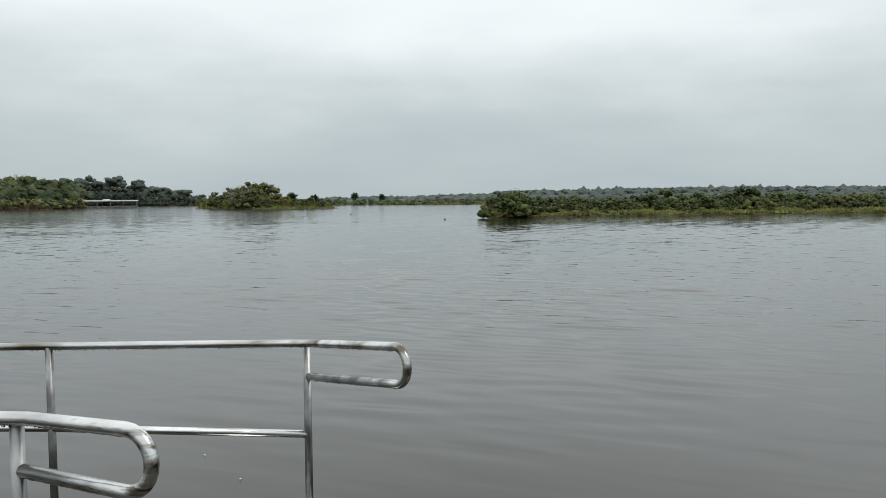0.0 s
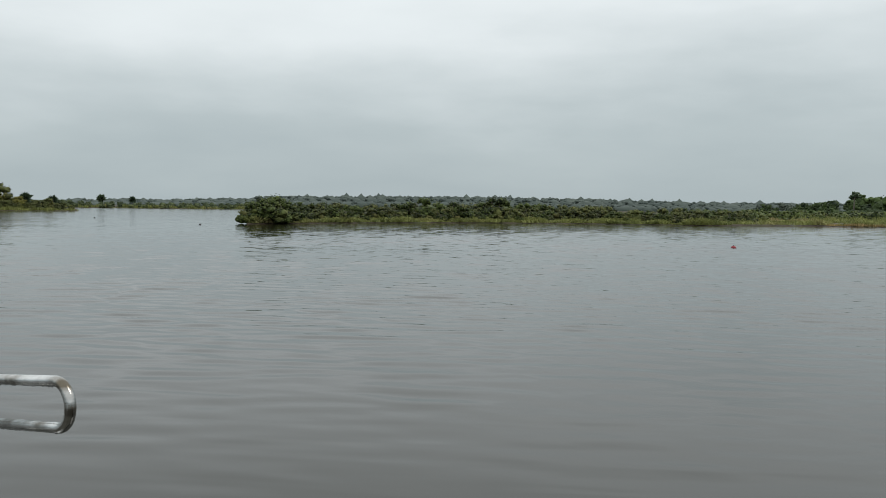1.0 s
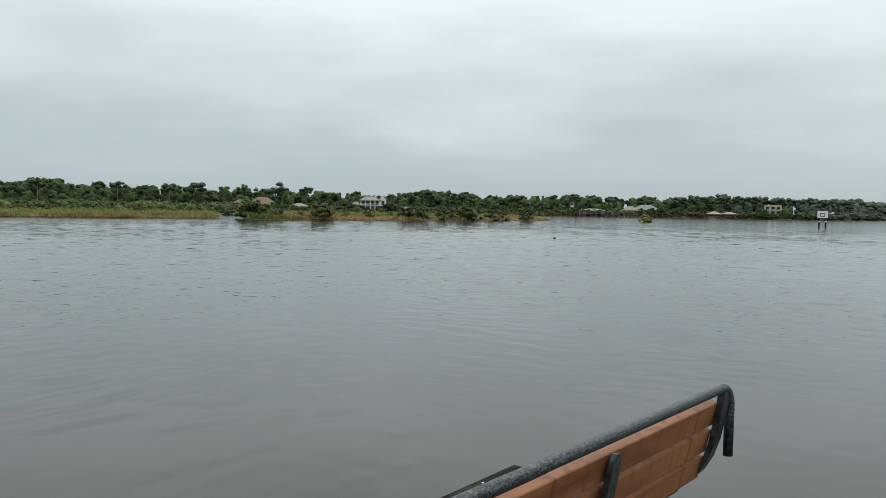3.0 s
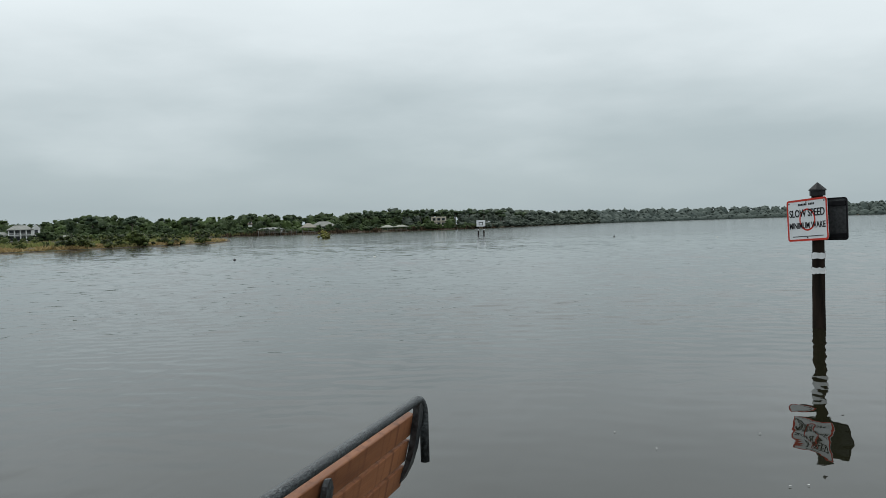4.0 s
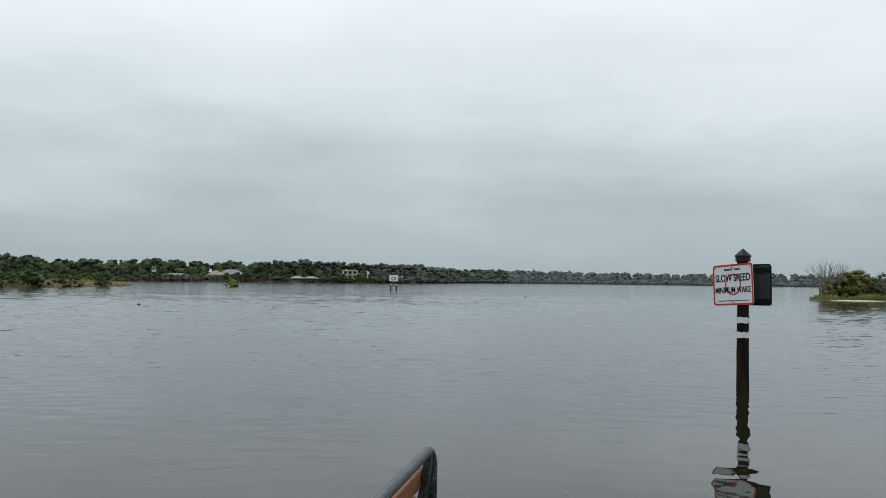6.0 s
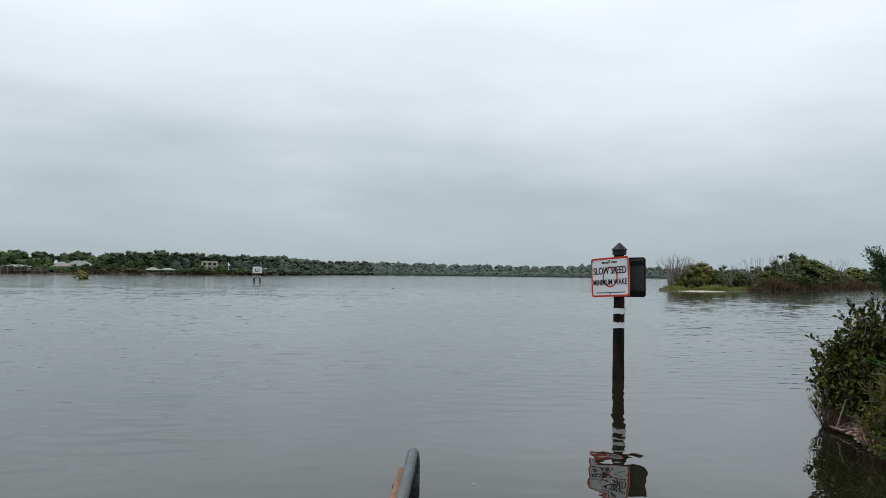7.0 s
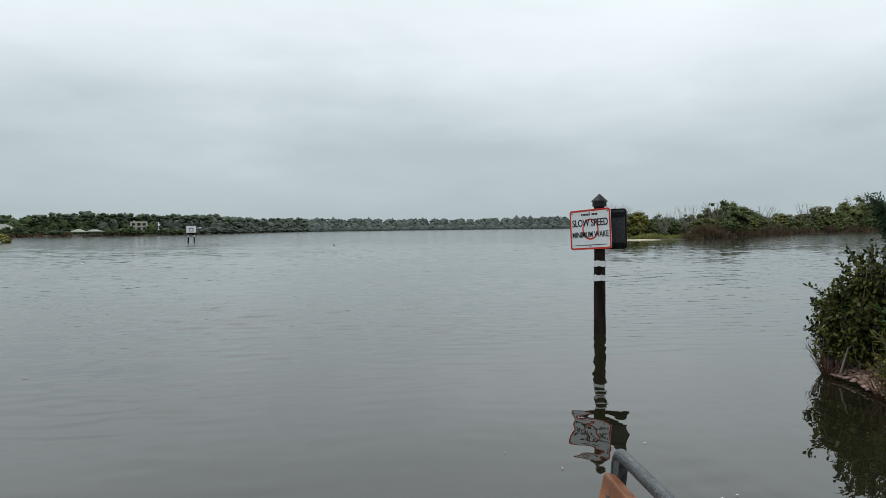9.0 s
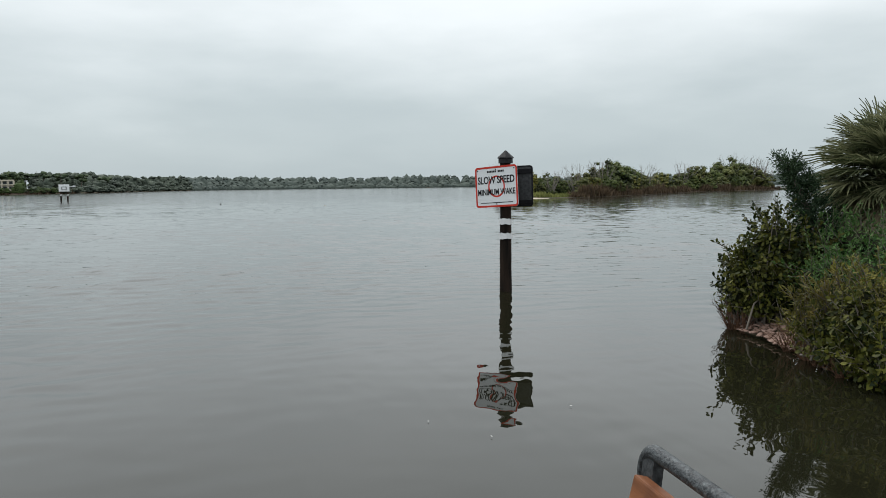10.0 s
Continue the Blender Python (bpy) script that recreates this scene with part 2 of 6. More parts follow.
BARK = mat("grey_brown_bark", (0.085, 0.072, 0.058), (0.19, 0.165, 0.14), 6.0, (0.75, 0.95), bump=0.02, stretch=(1, 1, 0.25))
TWIG = mat("bare_grey_twig", (0.13, 0.115, 0.10), (0.27, 0.245, 0.215), 3.0, (0.7, 0.9), island=0.3)
NEARLEAF = mat("glossy_mangrove_leaf", (0.014, 0.024, 0.005), (0.128, 0.132, 0.024), 2.2, rough=(0.4, 0.6), island=0.55, trans=0.22, spec=0.16, c3=(0.17, 0.16, 0.045), c3scale=0.9)
NEARGREEN = mat("fresh_green_leaf", (0.024, 0.075, 0.018), (0.095, 0.185, 0.048), 2.2, rough=(0.45, 0.6), island=0.5, trans=0.22, spec=0.22, c3=(0.10, 0.13, 0.045), c3scale=0.8)
WISP = mat("wispy_yellow_green_sprig", (0.040, 0.046, 0.009), (0.230, 0.205, 0.045), 2.0, rough=(0.5, 0.7), island=0.5, trans=0.2, spec=0.25, c3=(0.080, 0.040, 0.018), c3scale=1.1)
CEDAR = mat("dark_cedar_spray", (0.014, 0.032, 0.016), (0.042, 0.074, 0.032), 1.5, rough=(0.6, 0.8), island=0.4, trans=0.1, spec=0.25)
FROND = mat("palm_frond", (0.060, 0.078, 0.034), (0.235, 0.240, 0.130), 1.2, rough=(0.35, 0.6), island=0.4, trans=0.35, spec=0.4)
DEADFROND = mat("dead_palm_frond", (0.14, 0.115, 0.075), (0.30, 0.25, 0.17), 1.5, rough=(0.7, 0.9), island=0.4, trans=0.1, spec=0.2)
SHELL = mat("oyster_shell_and_stone", (0.15, 0.085, 0.060), (0.34, 0.23, 0.19), 5.0, (0.6, 0.9), island=0.5, bump=0.01, spec=0.3)
ALU = mat("brushed_aluminium", (0.42, 0.42, 0.41), (0.80, 0.80, 0.79), 9.0, (0.12, 0.30), metal=1.0, bump=0.0008, bscale=60, stretch=(0.3, 1.5, 1.5), rand=0.0, c3=(0.15, 0.13, 0.10), c3scale=5.0)
SCUFFED = mat("scuffed_aluminium", (0.46, 0.46, 0.45), (0.82, 0.82, 0.81), 9.0, (0.12, 0.30), metal=1.0, bump=0.0008, bscale=60, stretch=(0.3, 1.5, 1.5), rand=0.0, c3=(0.115, 0.092, 0.066), c3scale=2.2, c3stretch=(1.6, 9.0, 16.0))
POSTALU = mat("dull_mottled_aluminium", (0.16, 0.165, 0.165), (0.46, 0.47, 0.46), 16.0, (0.30, 0.55), metal=1.0, bump=0.001, bscale=50, stretch=(1, 1, 0.4), rand=0.0, c3=(0.12, 0.12, 0.115), c3scale=9.0)
GALV = mat("wet_galvanised_steel", (0.020, 0.023, 0.026), (0.105, 0.118, 0.124), 70.0, (0.20, 0.55), metal=0.3, bump=0.006, bscale=120, rand=0.0, c3=(0.035, 0.04, 0.045), c3scale=14.0, contrast=(0.42, 0.66))
BLACKSTEEL = mat("black_painted_steel", (0.009, 0.010, 0.012), (0.070, 0.075, 0.080), 45.0, (0.25, 0.5), metal=0.2, bump=0.004, bscale=40, rand=0.0)
PLANK = mat("orange_brown_slat", (0.165, 0.062, 0.026), (0.365, 0.152, 0.070), 5.0, (0.38, 0.62), spec=0.22, bump=0.0015, bscale=45, stretch=(0.35, 3.0, 3.0), rand=0.12, c3=(0.150, 0.056, 0.026), c3scale=3.0, c3stretch=(4.5, 4.5, 0.6))
TIMBER = mat("weathered_dock_timber", (0.018, 0.016, 0.013), (0.085, 0.080, 0.068), 9.0, (0.6, 0.85), spec=0.15, bump=0.006, bscale=22, stretch=(0.3, 3, 3), c3=(0.045, 0.052, 0.026), c3scale=3.0)
KERBWOOD = mat("dark_mossy_kerb_timber", (0.008, 0.0075, 0.006), (0.055, 0.052, 0.042), 14.0, (0.7, 0.9), spec=0.08, bump=0.008, bscale=30, stretch=(0.4, 2, 2), c3=(0.028, 0.034, 0.016), c3scale=5.0, contrast=(0.4, 0.72))
DRIP = mat("hanging_water_drop", (0.02, 0.022, 0.022), (0.05, 0.052, 0.05), 40.0, (0.04, 0.10), rand=0)
DROPPING = mat("dried_white_spot", (0.65, 0.65, 0.62), (0.8, 0.8, 0.78), 30, rand=0)
PILE = mat("dark_tarred_pile", (0.006, 0.005, 0.004), (0.030, 0.020, 0.015), 4.0, (0.75, 0.95), spec=0.12, bump=0.012, bscale=12, stretch=(2, 2, 0.25), rand=0, c3=(0.030, 0.016, 0.012), c3scale=1.2)
CAPBLACK = mat("black_plastic_cap", (0.010, 0.011, 0.012), (0.024, 0.025, 0.027), 12, (0.5, 0.65), rand=0, spec=0.2)
BANDWHITE = mat("worn_white_band", (0.66, 0.68, 0.69), (0.80, 0.81, 0.82), 7, (0.5, 0.7), rand=0)
SIGNWHITE = mat("white_sign_sheet", (0.70, 0.73, 0.75), (0.78, 0.80, 0.82), 3, (0.35, 0.5), rand=0)
SIGNRED = mat("orange_red_paint", (0.50, 0.032, 0.020), (0.60, 0.055, 0.034), 8, (0.5, 0.65), rand=0, spec=0.2)
SIGNBLACK = mat("black_paint", (0.008, 0.008, 0.010), (0.020, 0.020, 0.022), 8, (0.6, 0.8), rand=0, spec=0.12)
SIGNBACK = mat("dull_dark_aluminium", (0.030, 0.032, 0.034), (0.085, 0.088, 0.092), 5, (0.45, 0.65), metal=0.3, stretch=(3, 3, 0.4), rand=0)
WHITEPAINT = mat("white_house_paint", (0.68, 0.69, 0.68), (0.80, 0.80, 0.79), 0.6, (0.6, 0.8))
BEIGE = mat("beige_stucco", (0.46, 0.41, 0.33), (0.58, 0.53, 0.44), 0.5, (0.7, 0.9))
TILEROOF = mat("brown_roof_shingle", (0.115, 0.075, 0.058), (0.20, 0.135, 0.105), 1.2, (0.7, 0.9))
GREYROOF = mat("dull_grey_metal_roof", (0.19, 0.195, 0.18), (0.29, 0.295, 0.275), 0.8, (0.75, 0.9), spec=0.2)
GREENROOF = mat("grey_green_roof", (0.24, 0.245, 0.205), (0.33, 0.335, 0.29), 0.8, (0.7, 0.9), spec=0.25)
THATCH = mat("weathered_thatch", (0.19, 0.172, 0.142), (0.30, 0.275, 0.235), 2.0, (0.8, 0.95))
PIERWOOD = mat("grey_pier_wood", (0.10, 0.095, 0.085), (0.20, 0.19, 0.17), 1.5, (0.7, 0.9))
GLASS = mat("dark_window_glass", (0.020, 0.024, 0.028), (0.05, 0.055, 0.06), 0.8, (0.08, 0.2))
BUOYRED = mat("dull_red_buoy", (0.20, 0.010, 0.018), (0.30, 0.025, 0.035), 8, (0.4, 0.6), rand=0)
BUOYDARK = mat("black_float", (0.018, 0.018, 0.020), (0.05, 0.05, 0.05), 8, (0.4, 0.6), rand=0)
BUOYWHITE = mat("white_float", (0.62, 0.61, 0.56), (0.76, 0.75, 0.70), 8, (0.4, 0.6), rand=0)


# ---- mesh helpers ----
def polar(az, d, z=0.0):
    return Vector((d * math.sin(radians(az)), d * math.cos(radians(az)), z))


def thing(name, label, category, group="", at=(0, 0, 0), turn=0.0, kind=""):
    ob = new(name)
    ob.matrix_world = pose(*at, 0, 0, turn)
    return tagged(ob, label, category, group, kind)


def part(name, bm, material, parent, label=""):
    me = bpy.data.meshes.new(name)
    bm.to_mesh(me)
    bm.free()
    me.materials.append(material)
    ob = new(name, me)
    ob.parent = parent
    return tagged(ob, label)


def mesh_ob(name, me, material, parent=None, label="", category="", kind="", group="", hearts=0):
    """hearts: how many of the first faces take the dark colour that paints shade inside a crown."""
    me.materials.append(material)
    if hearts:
        me.materials.append(SHADEHEART)
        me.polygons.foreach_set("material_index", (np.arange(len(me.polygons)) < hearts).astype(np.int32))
    ob = new(name, me)
    if parent:
        ob.parent = parent
    return tagged(ob, label, category, group, kind)


def soup(name, verts, faces, smooth=False):
    """A mesh from arrays of vertices (n, 3) and of faces (m, 3 or 4)."""
    verts, faces = np.asarray(verts, np.float32), np.asarray(faces, np.int32)
    me = bpy.data.meshes.new(name)
    k = faces.shape[1]
    me.vertices.add(len(verts)); me.vertices.foreach_set("co", verts.ravel())
    me.loops.add(faces.size); me.loops.foreach_set("vertex_index", faces.ravel())
    me.polygons.add(len(faces))
    me.polygons.foreach_set("loop_start", np.arange(len(faces), dtype=np.int32) * k)
    if smooth:
        me.polygons.foreach_set("use_smooth", np.ones(len(faces), bool))
    me.update(calc_edges=True)
    me.validate()
    return me


def box(bm, x0, x1, y0, y1, z0, z1, m=None, bevel=0.0):
    r = bmesh.ops.create_cube(bm, size=1.0)
    vs = r["verts"]
    for v in vs:
        v.co = Vector(((x0 + x1) / 2 + v.co.x * (x1 - x0), (y0 + y1) / 2 + v.co.y * (y1 - y0), (z0 + z1) / 2 + v.co.z * (z1 - z0)))
    if bevel:
        es = list({e for v in vs for e in v.link_edges})
        vs = bmesh.ops.bevel(bm, geom=es, offset=bevel, segments=2, affect="EDGES", profile=0.6)["verts"]
    if m is not None:
        bmesh.ops.transform(bm, matrix=m, verts=list({v for v in vs}))
    return vs


def tube(bm, pts, radius, sides=12, caps=True):
    """A round bar along points; radius is a number or one for each point."""
    pts = [Vector(p) for p in pts]
    rad = radius if isinstance(radius, (list, tuple)) else [radius] * len(pts)
    rings, side = [], None
    for i, p in enumerate(pts):
        way = (pts[min(i + 1, len(pts) - 1)] - pts[max(i - 1, 0)]).normalized()
        if side is None:
            side = way.orthogonal().normalized()
        side = (side - way * side.dot(way)).normalized()
        up = way.cross(side)
        rings.append([bm.verts.new(p + rad[i] * (math.cos(a) * side + math.sin(a) * up)) for a in (2 * math.pi * k / sides for k in range(sides))])
    for a, b in zip(rings, rings[1:]):
        for k in range(sides):
            f = bm.faces.new((a[k], a[(k + 1) % sides], b[(k + 1) % sides], b[k]))
            f.smooth = True
    if caps:
        bm.faces.new(rings[0][::-1])
        bm.faces.new(rings[-1])


def arc(center, a, b, r, t0, t1, n=10):
    """Points of an arc in the plane of a and b."""
    c, a, b = Vector(center), Vector(a), Vector(b)
    return [c + r * (math.cos(t) * a + math.sin(t) * b) for t in (radians(t0 + (t1 - t0) * k / n) for k in range(n + 1))]


def ico(bm, center, radii, sub=2, rough=0.0, seed=0.0):
    vs = bmesh.ops.create_icosphere(bm, subdivisions=sub, radius=1.0)["verts"]
    for v in vs:
        k = 1 + rough * noise.noise(v.co * 1.7 + Vector((seed, seed * 0.7, 3.1)))
        v.co = Vector((center[0] + v.co.x * radii[0] * k, center[1] + v.co.y * radii[1] * k, center[2] + v.co.z * radii[2] * k))
    return vs


# ---- foliage arrays ----
def unit(v):
    return v / np.maximum(np.linalg.norm(v, axis=-1, keepdims=True), 1e-9)


def leaves(rng, pos, out, length, aspect=0.5, spread=0.9, fold=0.15, oval=False, way=None):
    """Leaves at pos that face roughly along out: verts and triangles."""
    n = len(pos)
    nrm = unit(out + spread * rng.normal(size=(n, 3)))
    along = rng.normal(size=(n, 3)) if way is None else way + 0.5 * rng.normal(size=(n, 3))
    along = unit(along - nrm * (along * nrm).sum(-1, keepdims=True))
    across = np.cross(nrm, along)
    ln = (length * rng.uniform(0.65, 1.25, n))[:, None]
    wd = ln * aspect * 0.5
    if not oval:
        v = np.stack([pos, pos + along * ln * 0.5 + across * wd + nrm * wd * fold, pos + along * ln, pos + along * ln * 0.5 - across * wd + nrm * wd * fold], 1)
        tri = np.array([[0, 1, 2], [0, 2, 3]])
    else:
        lift = nrm * wd * fold
        v = np.stack([pos, pos + along * ln * 0.3 + across * wd * 0.85 + lift, pos + along * ln * 0.68 + across * wd * 0.9 + lift, pos + along * ln - lift,
                      pos + along * ln * 0.68 - across * wd * 0.9 + lift, pos + along * ln * 0.3 - across * wd * 0.85 + lift], 1)
        tri = np.array([[0, 1, 2], [0, 2, 3], [0, 3, 4], [0, 4, 5]])
    k = v.shape[1]
    f = (np.arange(n) * k)[:, None, None] + tri[None]
    return v.reshape(-1, 3), f.reshape(-1, 3)


def cloud(rng, lumps, per, length, aspect=0.55, spread=0.45, oval=False, low=-0.35, shell=0.25, up=0.35):
    """Leaves over the outer shell of ellipsoid lumps (x, y, z, rx, ry, rz)."""
    V, F, off = [], [], 0
    for x, y, z, rx, ry, rz in lumps:
        n = max(6, int(per * (rx * ry + ry * rz + rx * rz) / 3))
        d = unit(rng.normal(size=(n, 3)))
        d = d[d[:, 2] > low]
        r = 1 - shell * rng.random((len(d), 1)) ** 1.5 + 0.12 * rng.normal(size=(len(d), 1)).clip(-1, 2)
        p = np.array([x, y, z]) + d * r * np.array([rx, ry, rz])
        v, f = leaves(rng, p, d + np.array([0, 0, up]), length, aspect, spread, oval=oval)
        V.append(v); F.append(f + off); off += len(v)
    return np.concatenate(V), np.concatenate(F)


def unit_ico(sub):
    bm = bmesh.new()
    bmesh.ops.create_icosphere(bm, subdivisions=sub, radius=1.0)
    bm.verts.index_update()
    v, f = np.array([p.co[:] for p in bm.verts]), np.array([[p.index for p in q.verts] for q in bm.faces])
    bm.free()
    return v, f


ICO = {1: unit_ico(1), 2: unit_ico(2)}


def cores(lumps, k=0.78, sub=1, rough=0.0, rng=None):
    """Closed bodies of the lumps; rough makes their surface uneven like packed foliage."""
    iv, jf = ICO[sub]
    L = np.asarray(lumps, float)
    r = np.full((len(L), len(iv), 1), k)
    if rough:
        r = r * (1 + rough * rng.normal(size=r.shape).clip(-1.8, 1.8))
    v = L[:, None, :3] + iv[None] * L[:, None, 3:] * r
    f = jf[None] + (np.arange(len(L)) * len(iv))[:, None, None]
    return v.reshape(-1, 3), f.reshape(-1, 3)


def joined(*pieces):
    V, F, off = [], [], 0
    for v, f in pieces:
        V.append(v); F.append(f + off); off += len(v)
    return np.concatenate(V), np.concatenate(F)


def crown_lumps(rng, height, width, n, base=0.25, flat=0.8, size=(0.16, 0.30)):
    """Uneven lumps that fill a crown of that height and width."""
    out = []
    for _ in range(n):
        a, q = rng.uniform(0, 2 * math.pi), math.sqrt(rng.random())
        zz = rng.uniform(base, 1.0) ** 0.9
        reach = width / 2 * q * math.sqrt(max(0.08, 1 - max(0, (zz - 0.35) / 0.75) ** 2))
        r = rng.uniform(*size) * width * (1.15 - 0.5 * zz)
        rz = min(r * flat, zz * height * 0.6)
        out.append((reach * math.cos(a), reach * math.sin(a), max(rz * 0.6, zz * height - rz), r, r, rz))
    return out


def stems(rng, height, width, n=5, r=0.06):
    bm = bmesh.new()
    for _ in range(n):
        a, q = rng.uniform(0, 2 * math.pi), rng.uniform(0.15, 0.4) * width
        top = Vector((q * math.cos(a), q * math.sin(a), height * rng.uniform(0.55, 0.85)))
        mid = Vector((top.x * 0.3 + rng.normal() * 0.06, top.y * 0.3 + rng.normal() * 0.06, height * 0.3))
        tube(bm, [(rng.normal() * 0.1, rng.normal() * 0.1, -0.25), mid, top], [r, r * 0.7, r * 0.25], 5)
    return bm


def bush_proto(name, label, rng, height, width, lumps, leaf, per, material, group, category="bush"):
    base = thing(name, label, category, group)
    part("trunk", stems(rng, height, width), BARK, base)
    body = [(0, 0, height * 0.36, width * 0.34, width * 0.34, height * 0.34)]
    ls = crown_lumps(rng, height, width, lumps, base=0.2, size=(0.10, 0.20))
    tops = [l for l in ls if l[2] > height * 0.3]
    twigs = [(x, y, z + 0.2 * rz, rx * 1.2, ry * 1.2, rz * 1.25) for x, y, z, rx, ry, rz in tops]
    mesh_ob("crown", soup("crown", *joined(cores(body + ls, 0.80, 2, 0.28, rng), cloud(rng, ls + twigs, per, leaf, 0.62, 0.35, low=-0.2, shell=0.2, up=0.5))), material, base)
    return base


def strewn(rng, protos, places, group_label=None):
    """Copies of the prototypes at (x, y, z, height scale)."""
    for x, y, z, s in places:
        p = protos[rng.integers(len(protos))]
        copy_thing(p, Matrix.Translation((x, y, z)) @ Matrix.Rotation(rng.uniform(0, 6.28), 4, "Z") @ Matrix.Diagonal((s * rng.uniform(0.9, 1.2), s * rng.uniform(0.9, 1.2), s, 1)))


def drop_protos(protos):
    for p in protos:
        for o in [*p.children_recursive, p]:
            bpy.data.objects.remove(o)


def along(front, az):
    return float(np.interp(az, [a for a, _ in front], [d for _, d in front]))


def shore(name, label, front, depth, top=0.45, step=0.35, material=None, seed=1.0, category="land"):
    """Low land behind a shoreline given as (bearing, distance); depth is a number or such rows."""
    az0, az1 = front[0][0], front[-1][0]
    n = max(4, int((az1 - az0) / step))
    prof = [(-1.2, -0.5), (0.0, 0.02), (0.8, 0.16), (2.5, 0.5 * top), (6.0, top)]
    V, F = [], []
    for i in range(n + 1):
        az = az0 + (az1 - az0) * i / n
        d = along(front, az)
        d += d * 0.006 * noise.noise(Vector((az * 0.9, seed, 0))) + 0.5 * noise.noise(Vector((az * 5.0, seed, 1)))
        dep = depth if isinstance(depth, (int, float)) else along(depth, az)
        row = [(d + o, z + 0.08 * noise.noise(Vector((az * 3, o, seed)))) for o, z in prof if o < dep * 0.6] + [(d + dep * 0.7, top), (d + dep, top), (d + dep + 1.5, -0.5)]
        while len(row) < 8:
            row.insert(-2, row[-3])
        V += [polar(az, q, z)[:] for q, z in row[:8]]
    for i in range(n):
        for k in range(7):
            a = i * 8 + k
            F.append((a, a + 8, a + 9, a + 1))
    # closed ends
    me = soup(name, V, F)
    return mesh_ob(name, me, material or MUD, None, label, category, "structure")


def grass(name, label, rng, places, height, width, material, per=1, lean=0.35, category="grass"):
    """Blades at (n, 3) places, as one object that nobody could count."""
    p = np.repeat(np.asarray(places, float), per, 0)
    n = len(p)
    p = p + rng.normal(size=(n, 3)) * np.array([0.25, 0.25, 0.0])
    clump = np.array([0.66 + 1.0 * noise.noise(Vector((x * 0.33, y * 0.33, 0.5))) for x, y, _ in places]).clip(0.25, 1.4)
    h = height * rng.uniform(0.6, 1.2, n)[:, None] * np.repeat(clump, per)[:, None]
    a = rng.uniform(0, 6.28, n)
    side = np.stack([np.cos(a), np.sin(a), 0 * a], -1) * width * rng.uniform(0.6, 1.4, n)[:, None] / 2
    tip = rng.normal(size=(n, 3)) * lean * h; tip[:, 2] = h[:, 0]
    v = np.stack([p - side, p + side, p + tip + side * 0.25, p + tip - side * 0.25], 1).reshape(-1, 3)
    f = np.arange(n * 4).reshape(-1, 4)
    return mesh_ob(name, soup(name, v, f), material, None, label, category, "stuff")


def forest(name, label, rng, trees, per, leaf, material, far=False):
    """A far wood as one object: trees are (x, y, z, height, width)."""
    L = []
    for x, y, z, h, w in trees:
        if far:
            L.append((x, y, z, w * 0.48, w * 0.48, h * 0.84))
        else:
            L += [(x, y, z + 0.44 * h, w * 0.38, w * 0.38, h * 0.38), (x, y, z + 0.16 * h, w * 0.46, w * 0.46, h * 0.2)]
        for cx, cy, cz, rx, ry, rz in crown_lumps(rng, h, w, 7, base=0.55 if far else 0.35, flat=0.75, size=(0.08, 0.15) if far else (0.11, 0.21)):
            L.append((x + cx, y + cy, z + min(cz, h * (0.72 if far else 0.75)), rx, ry, rz))
    if far:
        me = soup(name, *joined(cores([l for l in L if l[5] > 0.3 * (l[2] + l[5])], 1.0, 2, 0.04, rng), cores(L, 0.97, 1, 0.14, rng)))
    else:
        me = soup(name, *joined(cores(L, 0.90, 2, 0.20, rng), cloud(rng, L, per, leaf, 0.8, 0.35, low=-0.1, shell=0.08, up=0.4)))
    return mesh_ob(name, me, material, None, label, "woodland", "stuff")


# ---- land ----
ISLAND = [(3.2, 96), (8.6, 104), (16.2, 113), (23.3, 120), (28, 122), (34.3, 122), (39.8, 130), (42.7, 136), (50, 139), (57.6, 140), (61, 143), (63.4, 146)]
SPIT = [(65.0, 143), (66.9, 141), (70, 145), (74, 149), (78, 157), (81.7, 168), (84.5, 185), (86.4, 206)]
RIGHT = [(131.45, 134), (132.6, 133), (134.5, 134), (136.2, 136), (140.4, 154), (143, 178), (145.6, 215), (149, 250), (152, 268)]
ISLET = [(-16.8, 300), (-15.5, 262), (-14, 240), (-12, 228), (-9, 228), (-7.6, 234)]
LEFT = [(-36, 250), (-32, 272), (-28.7, 290), (-26, 305), (-24.0, 325)]
FARNORTH = [(-24.0, 560), (-20, 540), (-17, 500), (-12, 430), (-7, 400), (0, 380), (3, 390), (8, 480), (20, 560), (38, 520)]
WOODSHORE = [(38, 470), (44, 400), (50, 370), (60, 385), (70, 400), (80, 405), (88, 420), (93, 430), (98, 445), (103, 490), (107, 600), (110, 800), (114, 1000), (120, 1150), (128, 1250), (136, 1250), (146, 1100), (155, 900), (162, 800)]

